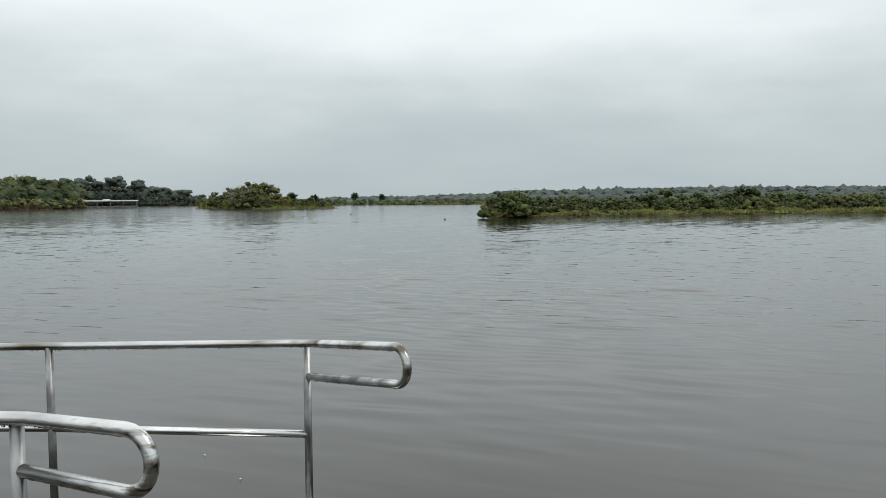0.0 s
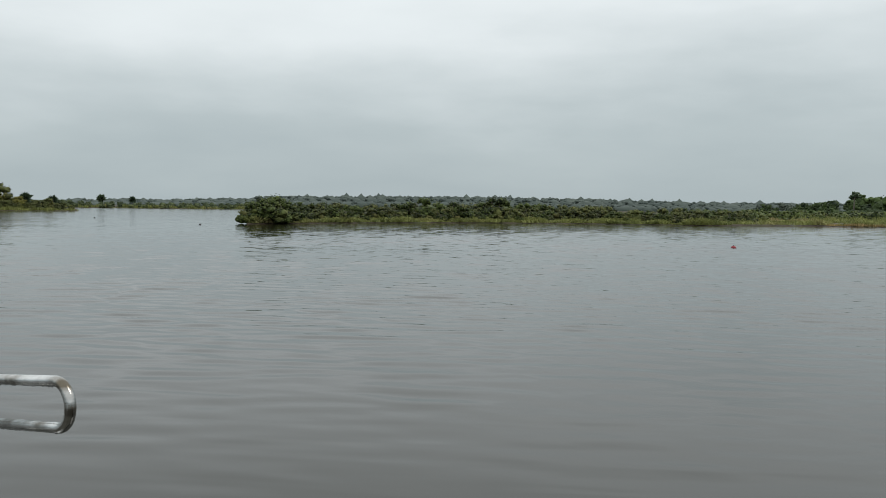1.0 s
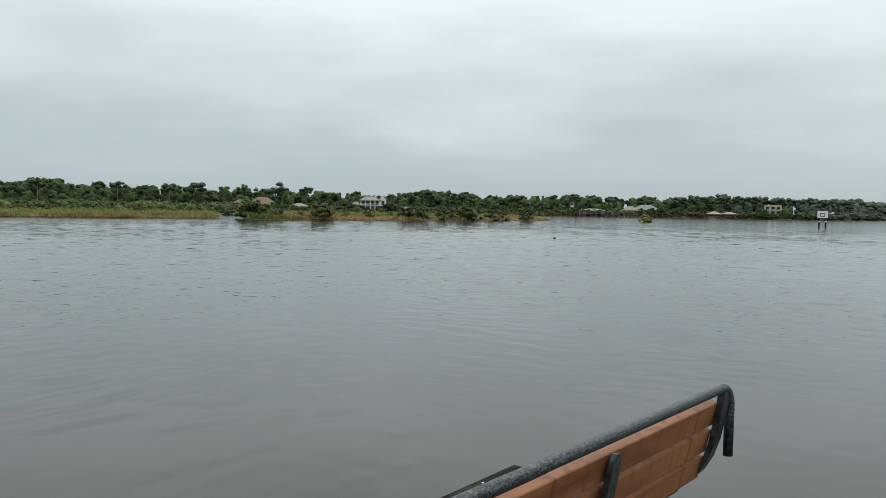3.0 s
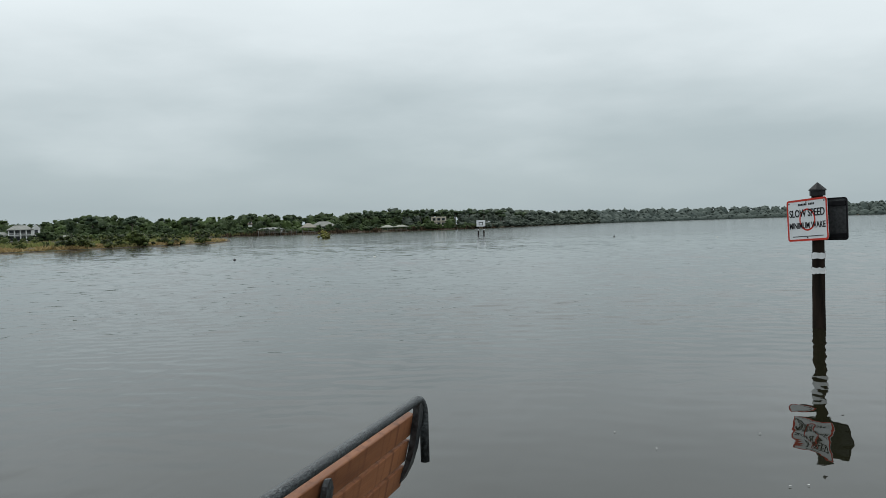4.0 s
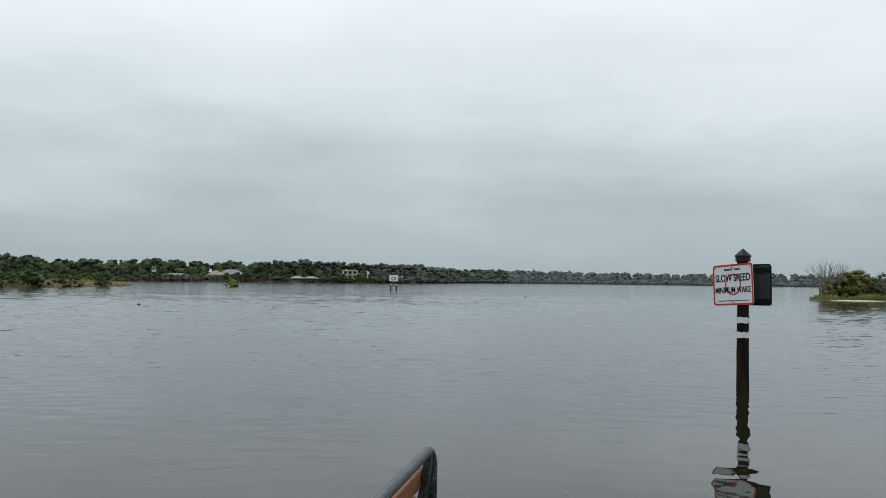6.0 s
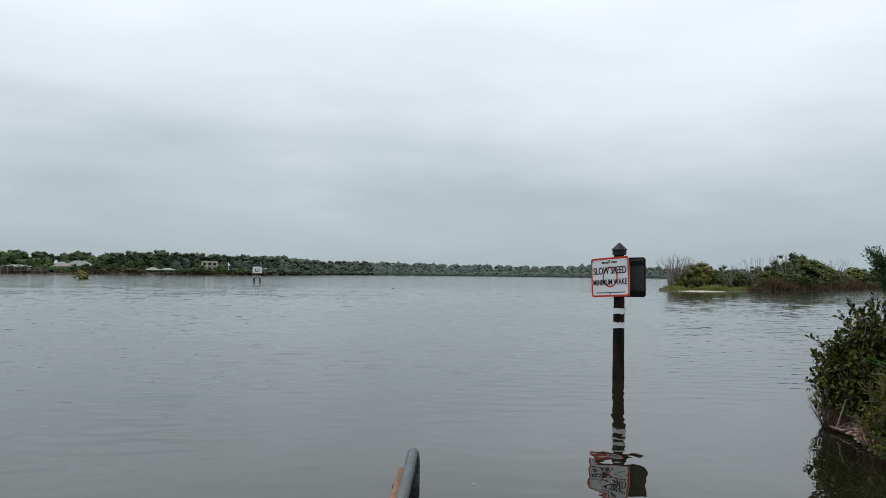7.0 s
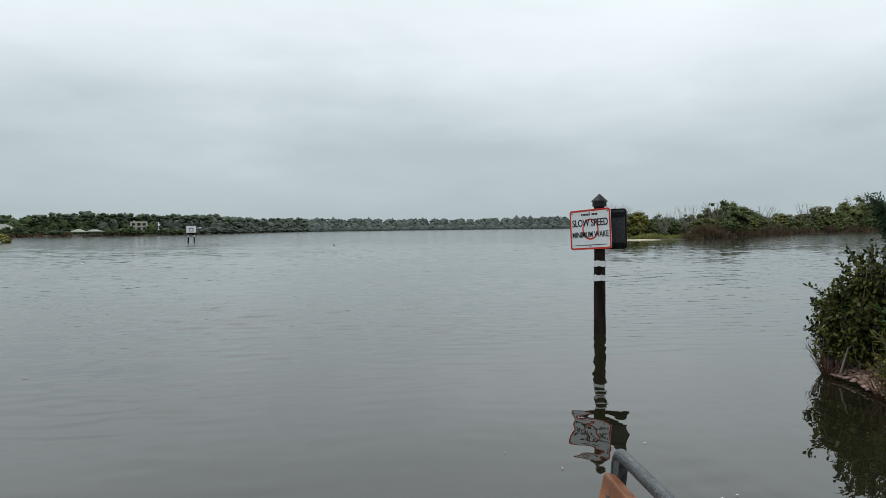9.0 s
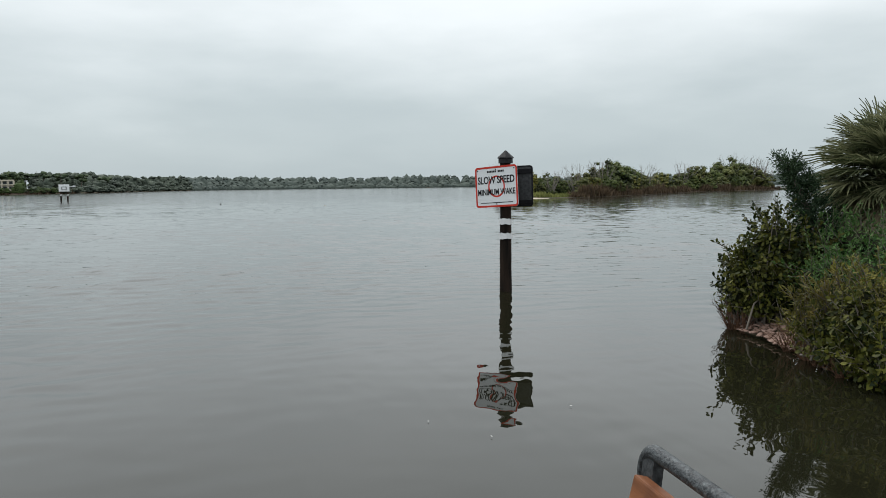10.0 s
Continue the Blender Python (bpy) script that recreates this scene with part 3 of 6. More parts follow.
# ---- water ----
def build_water():
    """One sheet from the dock to the horizon, with modelled wavelets on the open water."""
    rng = np.random.default_rng(5)
    radii = [0.001, 1.5, 3.0]
    while radii[-1] < 430:
        q = radii[-1]
        radii.append(q + (0.25 if q < 7 else max(0.105, 0.0056 * q) if q < 80 else 0.009 * q if q < 200 else 0.02 * q))
    radii = np.array(radii + [520, 800, 1500, 3000, 5200])
    az = np.radians(np.concatenate([np.linspace(-40, 168, 460), np.arange(176, 319, 8)]))
    R, A = np.meshgrid(radii, az, indexing="ij")
    x, y = R * np.sin(A), R * np.cos(A)

    def train(count, short, long, heading, spread, steep):
        h = np.zeros_like(x)
        for k in range(count):
            wave = short * (long / short) ** rng.random()
            way = math.radians(heading + spread * rng.normal())
            h += steep * wave * np.sin(2 * math.pi / wave * (x * math.sin(way) + y * math.cos(way)) + rng.uniform(0, 6.28))
        return h

    # wind ripples, turned by bearing so crests lie across the camera's view, and longer lazy waves that still show far
    # out
    turned = np.clip((np.degrees(A) - 45) / 40, 0, 1)
    ripples = train(40, 0.38, 0.92, 22, 17, 0.0033) * (1 - turned) + train(40, 0.38, 0.92, 112, 17, 0.0033) * turned
    rollers = train(20, 1.0, 2.4, 62, 45, 0.0021)
    # gusts leave calmer and rougher stretches; the island shelters the water close by; the calm off the dock widens by
    # bearing to suit the camera's view
    gust = np.zeros_like(x)
    for k in range(10):
        wave, way = rng.uniform(14, 60), rng.uniform(0, 6.28)
        gust += np.sin(2 * math.pi / wave * (x * math.sin(way) + y * math.cos(way)) + rng.uniform(0, 6.28))
    lee = np.interp(np.degrees(A), [a for a, _ in ISLAND], [d for _, d in ISLAND], left=900, right=900)
    calm = R - 7 * np.clip((np.degrees(A) - 80) / 30, 0, 1)
    ripples = ripples * np.interp(calm, [3, 8, 13, 20, 48, 85], [0.08, 0.20, 0.65, 1.05, 1.1, 0.0])
    rollers = 1.0 * rollers * np.clip((R - 20) / 30, 0.06, 1) * np.clip((220 - R) / 120, 0, 1)
    z = (ripples + rollers) * np.clip(0.95 + 0.10 * gust, 0.5, 1.3) * np.clip((lee - R) / 40, 0.15, 1) * (R < 425)
    n, m = len(az), len(radii)
    V = np.stack([x, y, z], -1).reshape(-1, 3)
    i, j = np.meshgrid(np.arange(m - 1), np.arange(n), indexing="ij")
    p, q = i * n + j, i * n + (j + 1) % n
    F = np.stack([p, q, q + n, p + n], -1).reshape(-1, 4)[:, ::-1]
    ob = mesh_ob("water", soup("water", V, F, True), WATER)
    tagged(ob, "calm grey lagoon water with small wind ripples", "water", "", "structure")


build_water()

shore("ground_island", "low mangrove island of dark mud and marsh", ISLAND, [(3.2, 22), (10, 40), (34, 60), (38, 240), (63.4, 240)])
shore("ground_spit", "low marsh spit with muddy edge", SPIT, [(65, 240), (76, 230), (82, 60), (86.4, 4)], seed=5)
shore("ground_islet", "low scrubby islet of dark mud", ISLET, 35, seed=8)
shore("ground_bank", "marshy wooded bank across the water", LEFT, 200, seed=11)
shore("ground_far_marsh", "distant marsh shore under low woods", FARNORTH, 300, step=0.6, seed=14)
shore("ground_wooded_shore", "distant shore under a long wood", WOODSHORE, 260, step=0.5, top=1.4, seed=17)
shore("ground_right_island", "low scrub island with brown muddy edge", RIGHT, [(131.45, 2.5), (132.6, 9), (134, 26), (137, 45), (152, 45)], seed=20)

# ---- woods across the water ----
SKYLINE = [(38, 9), (40, 11), (42, 14), (44, 20), (47, 24), (50, 28.5), (54, 26.5), (58, 24.5), (62, 23.5), (66, 23), (70, 23), (73.5, 19.5), (76, 21), (78, 24), (82, 21.5), (86, 23.5),
           (92, 21), (95, 22), (98, 23.5), (102, 22), (106, 20), (109, 16), (112, 15), (118, 14), (124, 13), (130, 14.5), (134, 11), (146, 10), (162, 10)]


def woods():
    rng = np.random.default_rng(11)
    near, middle, far = [], [], []
    az = 38.0
    while az < 162:
        d0 = along(WOODSHORE, az)
        for row in range(4):
            a = az + rng.uniform(-0.3, 0.3)
            d = d0 + 10 + row * 16 + rng.uniform(-5, 5)
            z = 1.2 + 0.6 * row
            full = 2.25 + along(SKYLINE, a) * 0.001 * d - z
            h = full * (0.42, 0.70, 1.0, 1.15)[row] * (rng.uniform(0.80, 1.12) if d0 < 560 else rng.uniform(0.92, 1.06))
            w = h * rng.uniform(0.8, 1.15) if d0 < 560 else rng.uniform(11, 16) if d0 < 900 else rng.uniform(15, 22)
            p = polar(a, d)
            (near if d0 < 440 + 90 * rng.random() else middle if d0 < 900 else far).append((p.x, p.y, z - 0.3, h, max(w, 4.5)))
        for k in range(2):
            p = polar(az + 0.36 * k, d0 + 6 + 3 * k)
            (near if d0 < 500 else middle if d0 < 900 else far).append((p.x, p.y, 0.6, 0.24 * full * rng.uniform(0.7, 1.2) + 1.0, 0.012 * d0 + 2))
        az += 0.76 if d0 < 560 else 0.55
    forest("woodland", "dense dark green coastal wood above the far shore", rng, near, 2.2, 0.8, WOODS)
    # the farther woods take leaf colours with haze painted in
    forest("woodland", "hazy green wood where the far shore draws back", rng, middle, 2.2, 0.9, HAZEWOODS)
    forest("distant_woodland", "hazy long wood on the most distant shore", rng, far, 2.4, 1.9, FARHAZEWOODS, True)
    hill = []
    az = -8.0
    while az < 47:
        top = float(np.interp(az, [-8, -2, 3, 5, 10, 18, 25, 32, 36, 40, 47], [4.5, 5.5, 8.5, 12, 13.2, 14.6, 13.6, 11, 10, 10, 10]))
        for row in range(3):
            a, d = az + rng.uniform(-0.3, 0.3), 720 + 30 * row + rng.uniform(-9, 9)
            h = (2.25 + top * 0.001 * d) * (0.6, 0.95, 1.12)[row] * rng.uniform(0.97, 1.03)
            p = polar(a, d)
            hill.append((p.x, p.y, 0.2, h, rng.uniform(20, 28)))
        az += 0.6
    forest("distant_woodland", "hazy long wooded ridge behind the mangrove island", rng, hill, 3.4, 1.7, FARHAZEWOODS, True)
    low, hazy = [], []
    az = -24.0
    while az < 4:
        d0 = along(FARNORTH, az)
        top = float(np.interp(az, [-24, -22, -20, -18, -17, -16.4, -9, -5, -1.7, 3], [23, 21, 16, 13, 11, 9, 5.0, 2.6, 3.4, 4.0]))
        for row in range(2):
            a, d = az + rng.uniform(-0.2, 0.2), d0 + 4 + 10 * row + rng.uniform(-3, 3)
            h = (2.25 + top * 0.001 * d) * ((0.6, 0.95) if az > -16.5 else (0.8, 1.16))[row] * rng.uniform(0.8, 1.1)
            p = polar(a, d)
            (low if az > -16.5 else hazy).append((p.x, p.y, 0.0, h, max(3.5, h * rng.uniform(0.9, 1.3))))
        az += 0.42
    forest("woodland", "low green scrub and trees along the far marsh", rng, low, 14, 0.6, MIDWOODS)
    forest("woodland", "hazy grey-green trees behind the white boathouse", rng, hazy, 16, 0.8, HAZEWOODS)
    bank = []
    for az in np.arange(-36, -23.9, 0.55):
        for row in range(3):
            a, d = az + rng.uniform(-0.2, 0.2), along(LEFT, az) + 7 + 9 * row + rng.uniform(-2, 2)
            h = (2.25 + 0.027 * d) * (0.5, 0.95, 1.2)[row] * rng.uniform(0.85, 1.08) * (1.0 if a < -25 else 0.8)
            p = polar(a, d)
            bank.append((p.x, p.y, 0.2, h, h * rng.uniform(0.7, 1.0)))
    forest("woodland", "thick green trees and scrub on the near bank", rng, bank, 44, 0.5, MIDWOODS)


woods()


# ---- pines and palms that stand out ----
def pine(az, d, top, spread, rng, label="tall pine with a flat dark crown above the wood", lumps=9, needles=None):
    p = polar(az, d)
    t = thing("pine_tree", label, "tree", "pines", p)
    bm = bmesh.new()
    tube(bm, [(0, 0, 0), (0.15, 0.1, top * 0.45), (0.1, -0.1, top * 0.8), (0, 0, top * 0.93)], [0.30, 0.24, 0.17, 0.07], 7)
    L = []
    for _ in range(lumps):
        a, q = rng.uniform(0, 6.28), spread / 2 * math.sqrt(rng.random()) * 0.8
        z = top - 0.10 * spread - rng.uniform(0.0, 0.38) * spread - 0.5 * q * q / spread
        L.append((q * math.cos(a), q * math.sin(a), z, rng.uniform(0.12, 0.22) * spread, rng.uniform(0.12, 0.22) * spread, rng.uniform(0.09, 0.15) * spread))
        tube(bm, [(0.1, 0, z - 0.16 * spread), (q * 0.5 * math.cos(a), q * 0.5 * math.sin(a), z - 0.06 * spread), (q * math.cos(a), q * math.sin(a), z)], [0.10, 0.07, 0.03], 5)
    part("trunk", bm, BARK, t)
    mesh_ob("crown", soup("crown", *joined(cores(L, 0.85, 2, 0.2, rng), cloud(rng, L, 22, 0.5, 0.5, 0.6, low=-0.5, shell=0.25))), needles or PINE, t)


rng = np.random.default_rng(3)
for az, d, el, sp in [(67.2, 415, 31.5, 12), (62.0, 412, 31.0, 10.5), (43.5, 420, 23.5, 6), (46.3, 398, 27, 6.5), (57.0, 400, 28, 7), (77.9, 432, 26.5, 7), (96.0, 470, 25.5, 7.5), (97.9, 475, 26, 8), (99.7, 482, 25.5, 7),
                      (102.2, 510, 24.5, 8), (104.2, 540, 23, 8), (105.4, 560, 22, 8.5), (106.8, 610, 20.5, 9), (88.0, 450, 26, 6), (89.4, 455, 25.5, 5), (95.1, 468, 24.5, 7), (96.9, 474, 24.8, 7.5), (98.8, 480, 25, 6.5), (100.6, 492, 25, 8), (101.5, 500, 24, 7), (103.2, 530, 23.8, 8), (60.2, 400, 27.5, 8), (65.0, 405, 27, 8), (69.3, 408, 26.5, 8), (80.3, 420, 25.5, 7), (84.0, 425, 25, 8), (52.3, 385, 29, 7)]:
    pine(az, d, 2.25 + (el - (3.2 if az > 70 else 1.0)) * 0.001 * d, sp * (1.15 if az > 70 else 1.0), rng, lumps=12)
# pines beyond 450 m take needles with haze in their colour
for az, d, el, sp in [(-28.6, 325, 32, 6), (-25.2, 350, 30.5, 6), (-24.7, 520, 31, 8), (-23.75, 540, 33.5, 11), (-21.9, 545, 32.5, 12), (-20.6, 540, 29, 10), (-17.6, 500, 17, 8), (-19.2, 510, 22, 9), (-22.8, 545, 28, 9), (-26.6, 340, 28, 6)]:
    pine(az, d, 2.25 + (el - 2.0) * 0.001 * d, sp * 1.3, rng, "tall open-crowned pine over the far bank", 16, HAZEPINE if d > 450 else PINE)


def fan_palm_far(az, d, el, size, rng):
    p = polar(az, d)
    t = thing("cabbage_palm", "slender cabbage palm with a round dark head", "palm", "palms", p)
    top = 2.25 + el * 0.001 * d - size / 2
    bm = bmesh.new()
    tube(bm, [(0, 0, 0), (0.1, 0, top * 0.5), (0, 0, top)], [0.2, 0.17, 0.17], 7)
    part("trunk", bm, BARK, t)
    n = 150
    dirs = unit(rng.normal(size=(n, 3)) + np.array([0, 0, 0.25]))
    v, f = leaves(rng, np.array([0, 0, top]) + dirs * 0.2, np.cross(dirs, rng.normal(size=(n, 3))), size * 0.55, 0.35, 0.2, way=dirs * 6)
    mesh_ob("crown", soup("crown", v, f), PINE, t)


for az, d, el, sz in [(-6.2, 470, 9.6, 4.2), (-4.3, 470, 7.6, 3.6), (-10.55, 330, 10, 4.0), (-9.0, 340, 7.4, 3.0), (70.5, 395, 17, 4), (71.3, 395, 16, 4), (76.6, 398, 15, 4), (58.4, 385, 17, 4)]:
    fan_palm_far(az, d, el, sz, rng)

# ---- mangroves and marsh ----
rng = np.random.default_rng(21)
mang = [bush_proto("mangrove_bush", "dense green mangrove bush at the marsh edge", rng, 3.0, 4.2, 18, 0.24, 74, MANGROVE, "mangroves") for _ in range(5)]
oliv = [bush_proto("mangrove_bush", "olive green mangrove bush with lighter new leaves", rng, 2.8, 4.6, 17, 0.24, 74, OLIVE, "mangroves") for _ in range(3)]
yell = [bush_proto("scrub_bush", "yellow-green scrub bush beside the mangroves", rng, 2.6, 3.8, 16, 0.24, 74, YELLOW, "scrub bushes") for _ in range(2)]

row = []
for az in np.arange(3.9, 37.5, 0.62):
    d = along(ISLAND, az)
    edge = 2.0 if az < 6.2 else 5.5
    for k, (off, s) in enumerate(((edge, 0.85), (edge + 5.5, 1.05), (edge + 12, 1.12))):
        a = az + rng.uniform(-0.35, 0.35)
        hgt = s * float(np.interp(az, [3, 6, 10, 15, 17, 22, 28, 34, 38], [0.80, 0.64, 0.68, 0.80, 0.84, 0.80, 0.72, 0.62, 0.56])) * rng.uniform(0.6, 1.2)
        q = polar(a, d + off + rng.uniform(-1, 1.5), 0.3)
        row.append((*q, hgt))
strewn(rng, mang + oliv + oliv, row)
# taller dark tree above the mangroves, small front bushes, scrub behind the open marsh
strewn(rng, mang[:1], [(*polar(20.3, along(ISLAND, 20.3) + 8, 0.3), 1.28), (*polar(21.0, along(ISLAND, 21) + 9, 0.3), 1.15), (*polar(15.6, along(ISLAND, 15.6) + 9, 0.3), 1.2)])
strewn(rng, mang + oliv, [(*polar(a, along(ISLAND, a) + rng.uniform(1.2, 2.6), 0.15), rng.uniform(0.28, 0.5)) for a in (7.5, 9.8, 11.2, 12.9, 16.8, 19.4, 22.1, 24.2, 26.6, 29.5, 32.8)])
strewn(rng, mang[1:3], [(*polar(a, along(ISLAND, a) + o, 0.15), q) for a, o, q in ((3.7, 1.6, 0.85), (4.6, 1.0, 1.0), (5.4, 1.4, 0.95), (5.0, 4.0, 1.1), (4.2, 4.0, 1.05), (6.1, 2.5, 0.7))])
row = []
for az in np.arange(34, 64, 0.55):
    for k in range(3):
        a = az + rng.uniform(-0.3, 0.3)
        d = along(ISLAND, a) + float(np.interp(az, [34, 40, 46, 64], [10, 24, 45, 60])) + k * 17 + rng.uniform(-5, 5)
        h = 3.0 * float(np.interp(az, [34, 40, 50, 64], [0.70, 0.70, 0.85, 0.95])) * (0.6, 1.0, 1.2)[k] * rng.uniform(0.75, 1.15)
        row.append((*polar(a, d, 0.3), h, h * rng.uniform(1.1, 1.6)))
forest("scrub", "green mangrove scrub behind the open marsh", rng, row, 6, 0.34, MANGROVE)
row = []
for az in np.arange(64.5, 86, 0.75):
    for k in range(2):
        a = az + rng.uniform(-0.35, 0.35)
        h = 3.0 * (0.35, 0.9)[k] * rng.uniform(0.5, 1.15)
        row.append((*polar(a, float(np.interp(az, [64, 80, 86], [250, 285, 310])) + 55 * k + rng.uniform(-12, 12), 0.3), h, h * rng.uniform(1.1, 1.6)))
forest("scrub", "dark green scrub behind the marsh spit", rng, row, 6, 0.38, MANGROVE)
strewn(rng, mang, [(*polar(a, along(SPIT, a) + o, 0.2), s * 1.2) for a, o, s in [(65.3, 6, 1.0), (66.0, 5, 0.95), (66.7, 4, 0.8), (70.1, 2, 0.95), (70.5, 4, 0.7), (73.4, 9, 0.45), (76.0, 3, 0.75), (76.7, 3, 0.8), (77.3, 4, 0.7),
                                                                            (78.6, 3, 0.7), (79.2, 3, 0.5), (80.4, 2, 0.9), (80.8, 3, 0.7), (82.2, 2, 0.65), (82.9, 2, 0.5), (84.6, 2, 0.8), (68.8, 9, 0.35), (71.8, 12, 0.4), (75.0, 14, 0.4)]])
strewn(rng, yell, [(*polar(92.8, 210, -0.1), 0.85), (*polar(93.05, 211, -0.1), 0.6)])
# bank scrub
row = [(*polar(a, along(LEFT, a) + rng.uniform(3, 6), 0.2), rng.uniform(2.7, 4.5), rng.uniform(4, 6)) for a in np.arange(-35, -23.8, 0.42)]
forest("scrub", "olive scrub in front of the wooded bank", rng, row, 12, 0.35, OLIVE)
drop_protos(mang + oliv + yell)
# the scrub island with a yellow-green end
rng = np.random.default_rng(27)
isl = [bush_proto("scrub_bush", "tall dark green scrub bush on the low island", rng, 5.0, 5.4, 23, 0.32, 46, MANGROVE, "scrub bushes") for _ in range(3)]
isl += [bush_proto("scrub_bush", "tall olive scrub bush on the low island", rng, 4.6, 5.0, 22, 0.32, 46, OLIVE, "scrub bushes") for _ in range(3)]
gold = [bush_proto("scrub_bush", "yellow-green scrub bush on the island end", rng, 4.6, 4.8, 23, 0.32, 50, YELLOW, "scrub bushes") for _ in range(2)]
strewn(rng, gold, [(*polar(a, along(RIGHT, a) + o, 0.25), s) for a, o, s in [(132.75, 5, 0.62), (133.4, 6, 0.88), (134.0, 7, 0.98), (134.5, 9, 0.85), (133.8, 11, 0.92), (139.0, 7, 0.75), (141.7, 8, 0.8), (143.6, 9, 0.95), (146.0, 9, 1.1)]])
row = []
for az in np.arange(135.0, 151.2, 0.5):
    top = float(np.interp(az, [135, 135.8, 136.6, 138, 139.6, 141, 142.2, 144.5, 147, 149, 150.5], [0.85, 0.72, 0.85, 1.15, 1.4, 1.36, 1.2, 1.25, 1.6, 2.0, 1.6]))
    for k in range(3):
        a = az + rng.uniform(-0.3, 0.3)
        if rng.random() < 0.75:
            row.append((*polar(a, along(RIGHT, a) + 7 + 7 * k + rng.uniform(-1.5, 1.5), 0.25), top * (0.55, 0.80, 1.0)[k] * rng.uniform(0.6, 1.12)))
strewn(rng, isl, row)
# the islet across the water
row = []
for az in np.arange(-16.6, -7.8, 0.36):
    top = float(np.interp(az, [-16.6, -15.5, -14, -12.5, -11, -9.6, -8], [0.72, 1.30, 1.7, 1.5, 0.85, 0.68, 0.46]))
    for k in range(2):
        q = polar(az + rng.uniform(-0.2, 0.2), along(ISLET, az) + 4 + 8 * k, 0.2)
        row.append((*q, top * (0.6, 1.0)[k] * rng.uniform(0.65, 1.1)))
strewn(rng, isl[3:] + gold[:1], row)
drop_protos(isl + gold)


def bare_shrub(at, height, rng, label="leafless grey twiggy shrub among the scrub", material=None, fat=1.0):
    t = thing("bare_shrub", label, "shrub", "bare shrubs", at)
    bm = bmesh.new()
    for _ in range(16):
        a, e = rng.uniform(0, 6.28), rng.uniform(0.15, 0.6)
        p, way, r = Vector((0, 0, -0.2)), Vector((math.cos(a) * e, math.sin(a) * e, 1)).normalized(), 0.045 * height / 4 * fat
        for k in range(3):
            q = p + way * height * (0.42, 0.33, 0.28)[k]
            tube(bm, [p, q], [r, r * 0.6], 4, False)
            for _ in range(4):
                w2 = (way + Vector(rng.normal(size=3)) * 0.45).normalized()
                s = p.lerp(q, rng.uniform(0.4, 1))
                tube(bm, [s, s + w2 * height * rng.uniform(0.1, 0.24)], [r * 0.5, r * 0.2], 3, False)
            p, way, r = q, (way + Vector(rng.normal(size=3)) * 0.18).normalized(), r * 0.6
    part("branchwork", bm, material or TWIG, t)


for az, o, h in [(132.15, 4, 5.0), (132.45, 6, 5.6), (132.8, 5, 5.4), (133.2, 8, 5.2), (135.9, 9, 4.4), (137.6, 12, 5.6), (139.6, 14, 6.6), (142.6, 14, 6.2), (145.2, 16, 7.4), (148.4, 18, 10.0), (149.5, 16, 9.6), (150.2, 14, 9.0), (150.7, 10, 7.6)]:
    bare_shrub(polar(az, along(RIGHT, az) + o, 0.2), h, rng)
for az, h in [(-14.4, 6.4), (-13.6, 6.6), (-12.7, 6.2), (-12.0, 5.4)]:
    bare_shrub(polar(az, 245, 0.2), h, rng, "leafless grey twigs above the islet scrub")

rng = np.random.default_rng(33)


def strip(front, az0, az1, o0, o1, n, z=0.12):
    a = rng.uniform(az0, az1, n)
    return np.array([polar(b, along(front, b) + rng.uniform(o0, o1), z)[:] for b in a])


grass("marsh_grass", "green marsh grass along the island's water edge", rng, strip(ISLAND, 3.4, 36, 0.3, 4.8, 6000), 0.66, 0.22, GRASS, 3, 0.8)
grass("marsh_grass", "broad pale green marsh grass meadow", rng, strip(ISLAND, 34, 63.2, 0.4, 26, 9000, 0.25), 0.68, 0.27, GRASS, 2, 0.7)
grass("marsh_grass", "broad pale green marsh grass meadow", rng, strip(ISLAND, 40, 63.2, 20, 60, 5000, 0.4), 0.8, 0.28, GRASS, 2)
grass("marsh_grass", "green marsh grass at the creek mouth", rng, strip(SPIT, 65.2, 70, 0.6, 20, 2600, 0.2), 0.9, 0.2, GRASS, 3)
grass("dry_marsh_grass", "tan dry marsh grass on the spit", rng, strip(SPIT, 68, 86.2, 0.4, 22, 5200, 0.15), 0.6, 0.24, DRYGRASS, 3, 0.7)
grass("marsh_grass", "green marsh grass behind the dry grass of the spit", rng, strip(SPIT, 68, 84, 24, 70, 5000, 0.4), 0.8, 0.26, GRASS, 3)
grass("dry_marsh_grass", "tan fringe of dry grass on the muddy edge", rng, strip(ISLAND, 42, 63, 0.2, 1.6, 1500, 0.1), 0.5, 0.16, DRYGRASS, 3)
grass("reed_bed", "brown reeds standing along the muddy island edge", rng, strip(RIGHT, 137.2, 151.5, 0.3, 5.0, 5200, 0.05), 1.7, 0.16, REED, 3)
grass("marsh_grass", "short olive marsh grass on the island end", rng, strip(RIGHT, 131.9, 139, 1.2, 5, 1500, 0.15), 0.7, 0.16, GRASS, 3)
grass("reed_bed", "dull brown reeds along the wooded bank", rng, strip(LEFT, -36, -24, 0.3, 5, 2600, 0.05), 1.9, 0.3, REED, 3)
grass("marsh_grass", "olive grass in front of the bank", rng, strip(LEFT, -36, -24, 4, 8, 1600, 0.2), 2.2, 0.3, GRASS, 2)
grass("marsh_grass", "pale grass fringe on the islet", rng, strip(ISLET, -16.8, -7.6, 0.4, 4, 1600, 0.05), 1.0, 0.25, GRASS, 2)
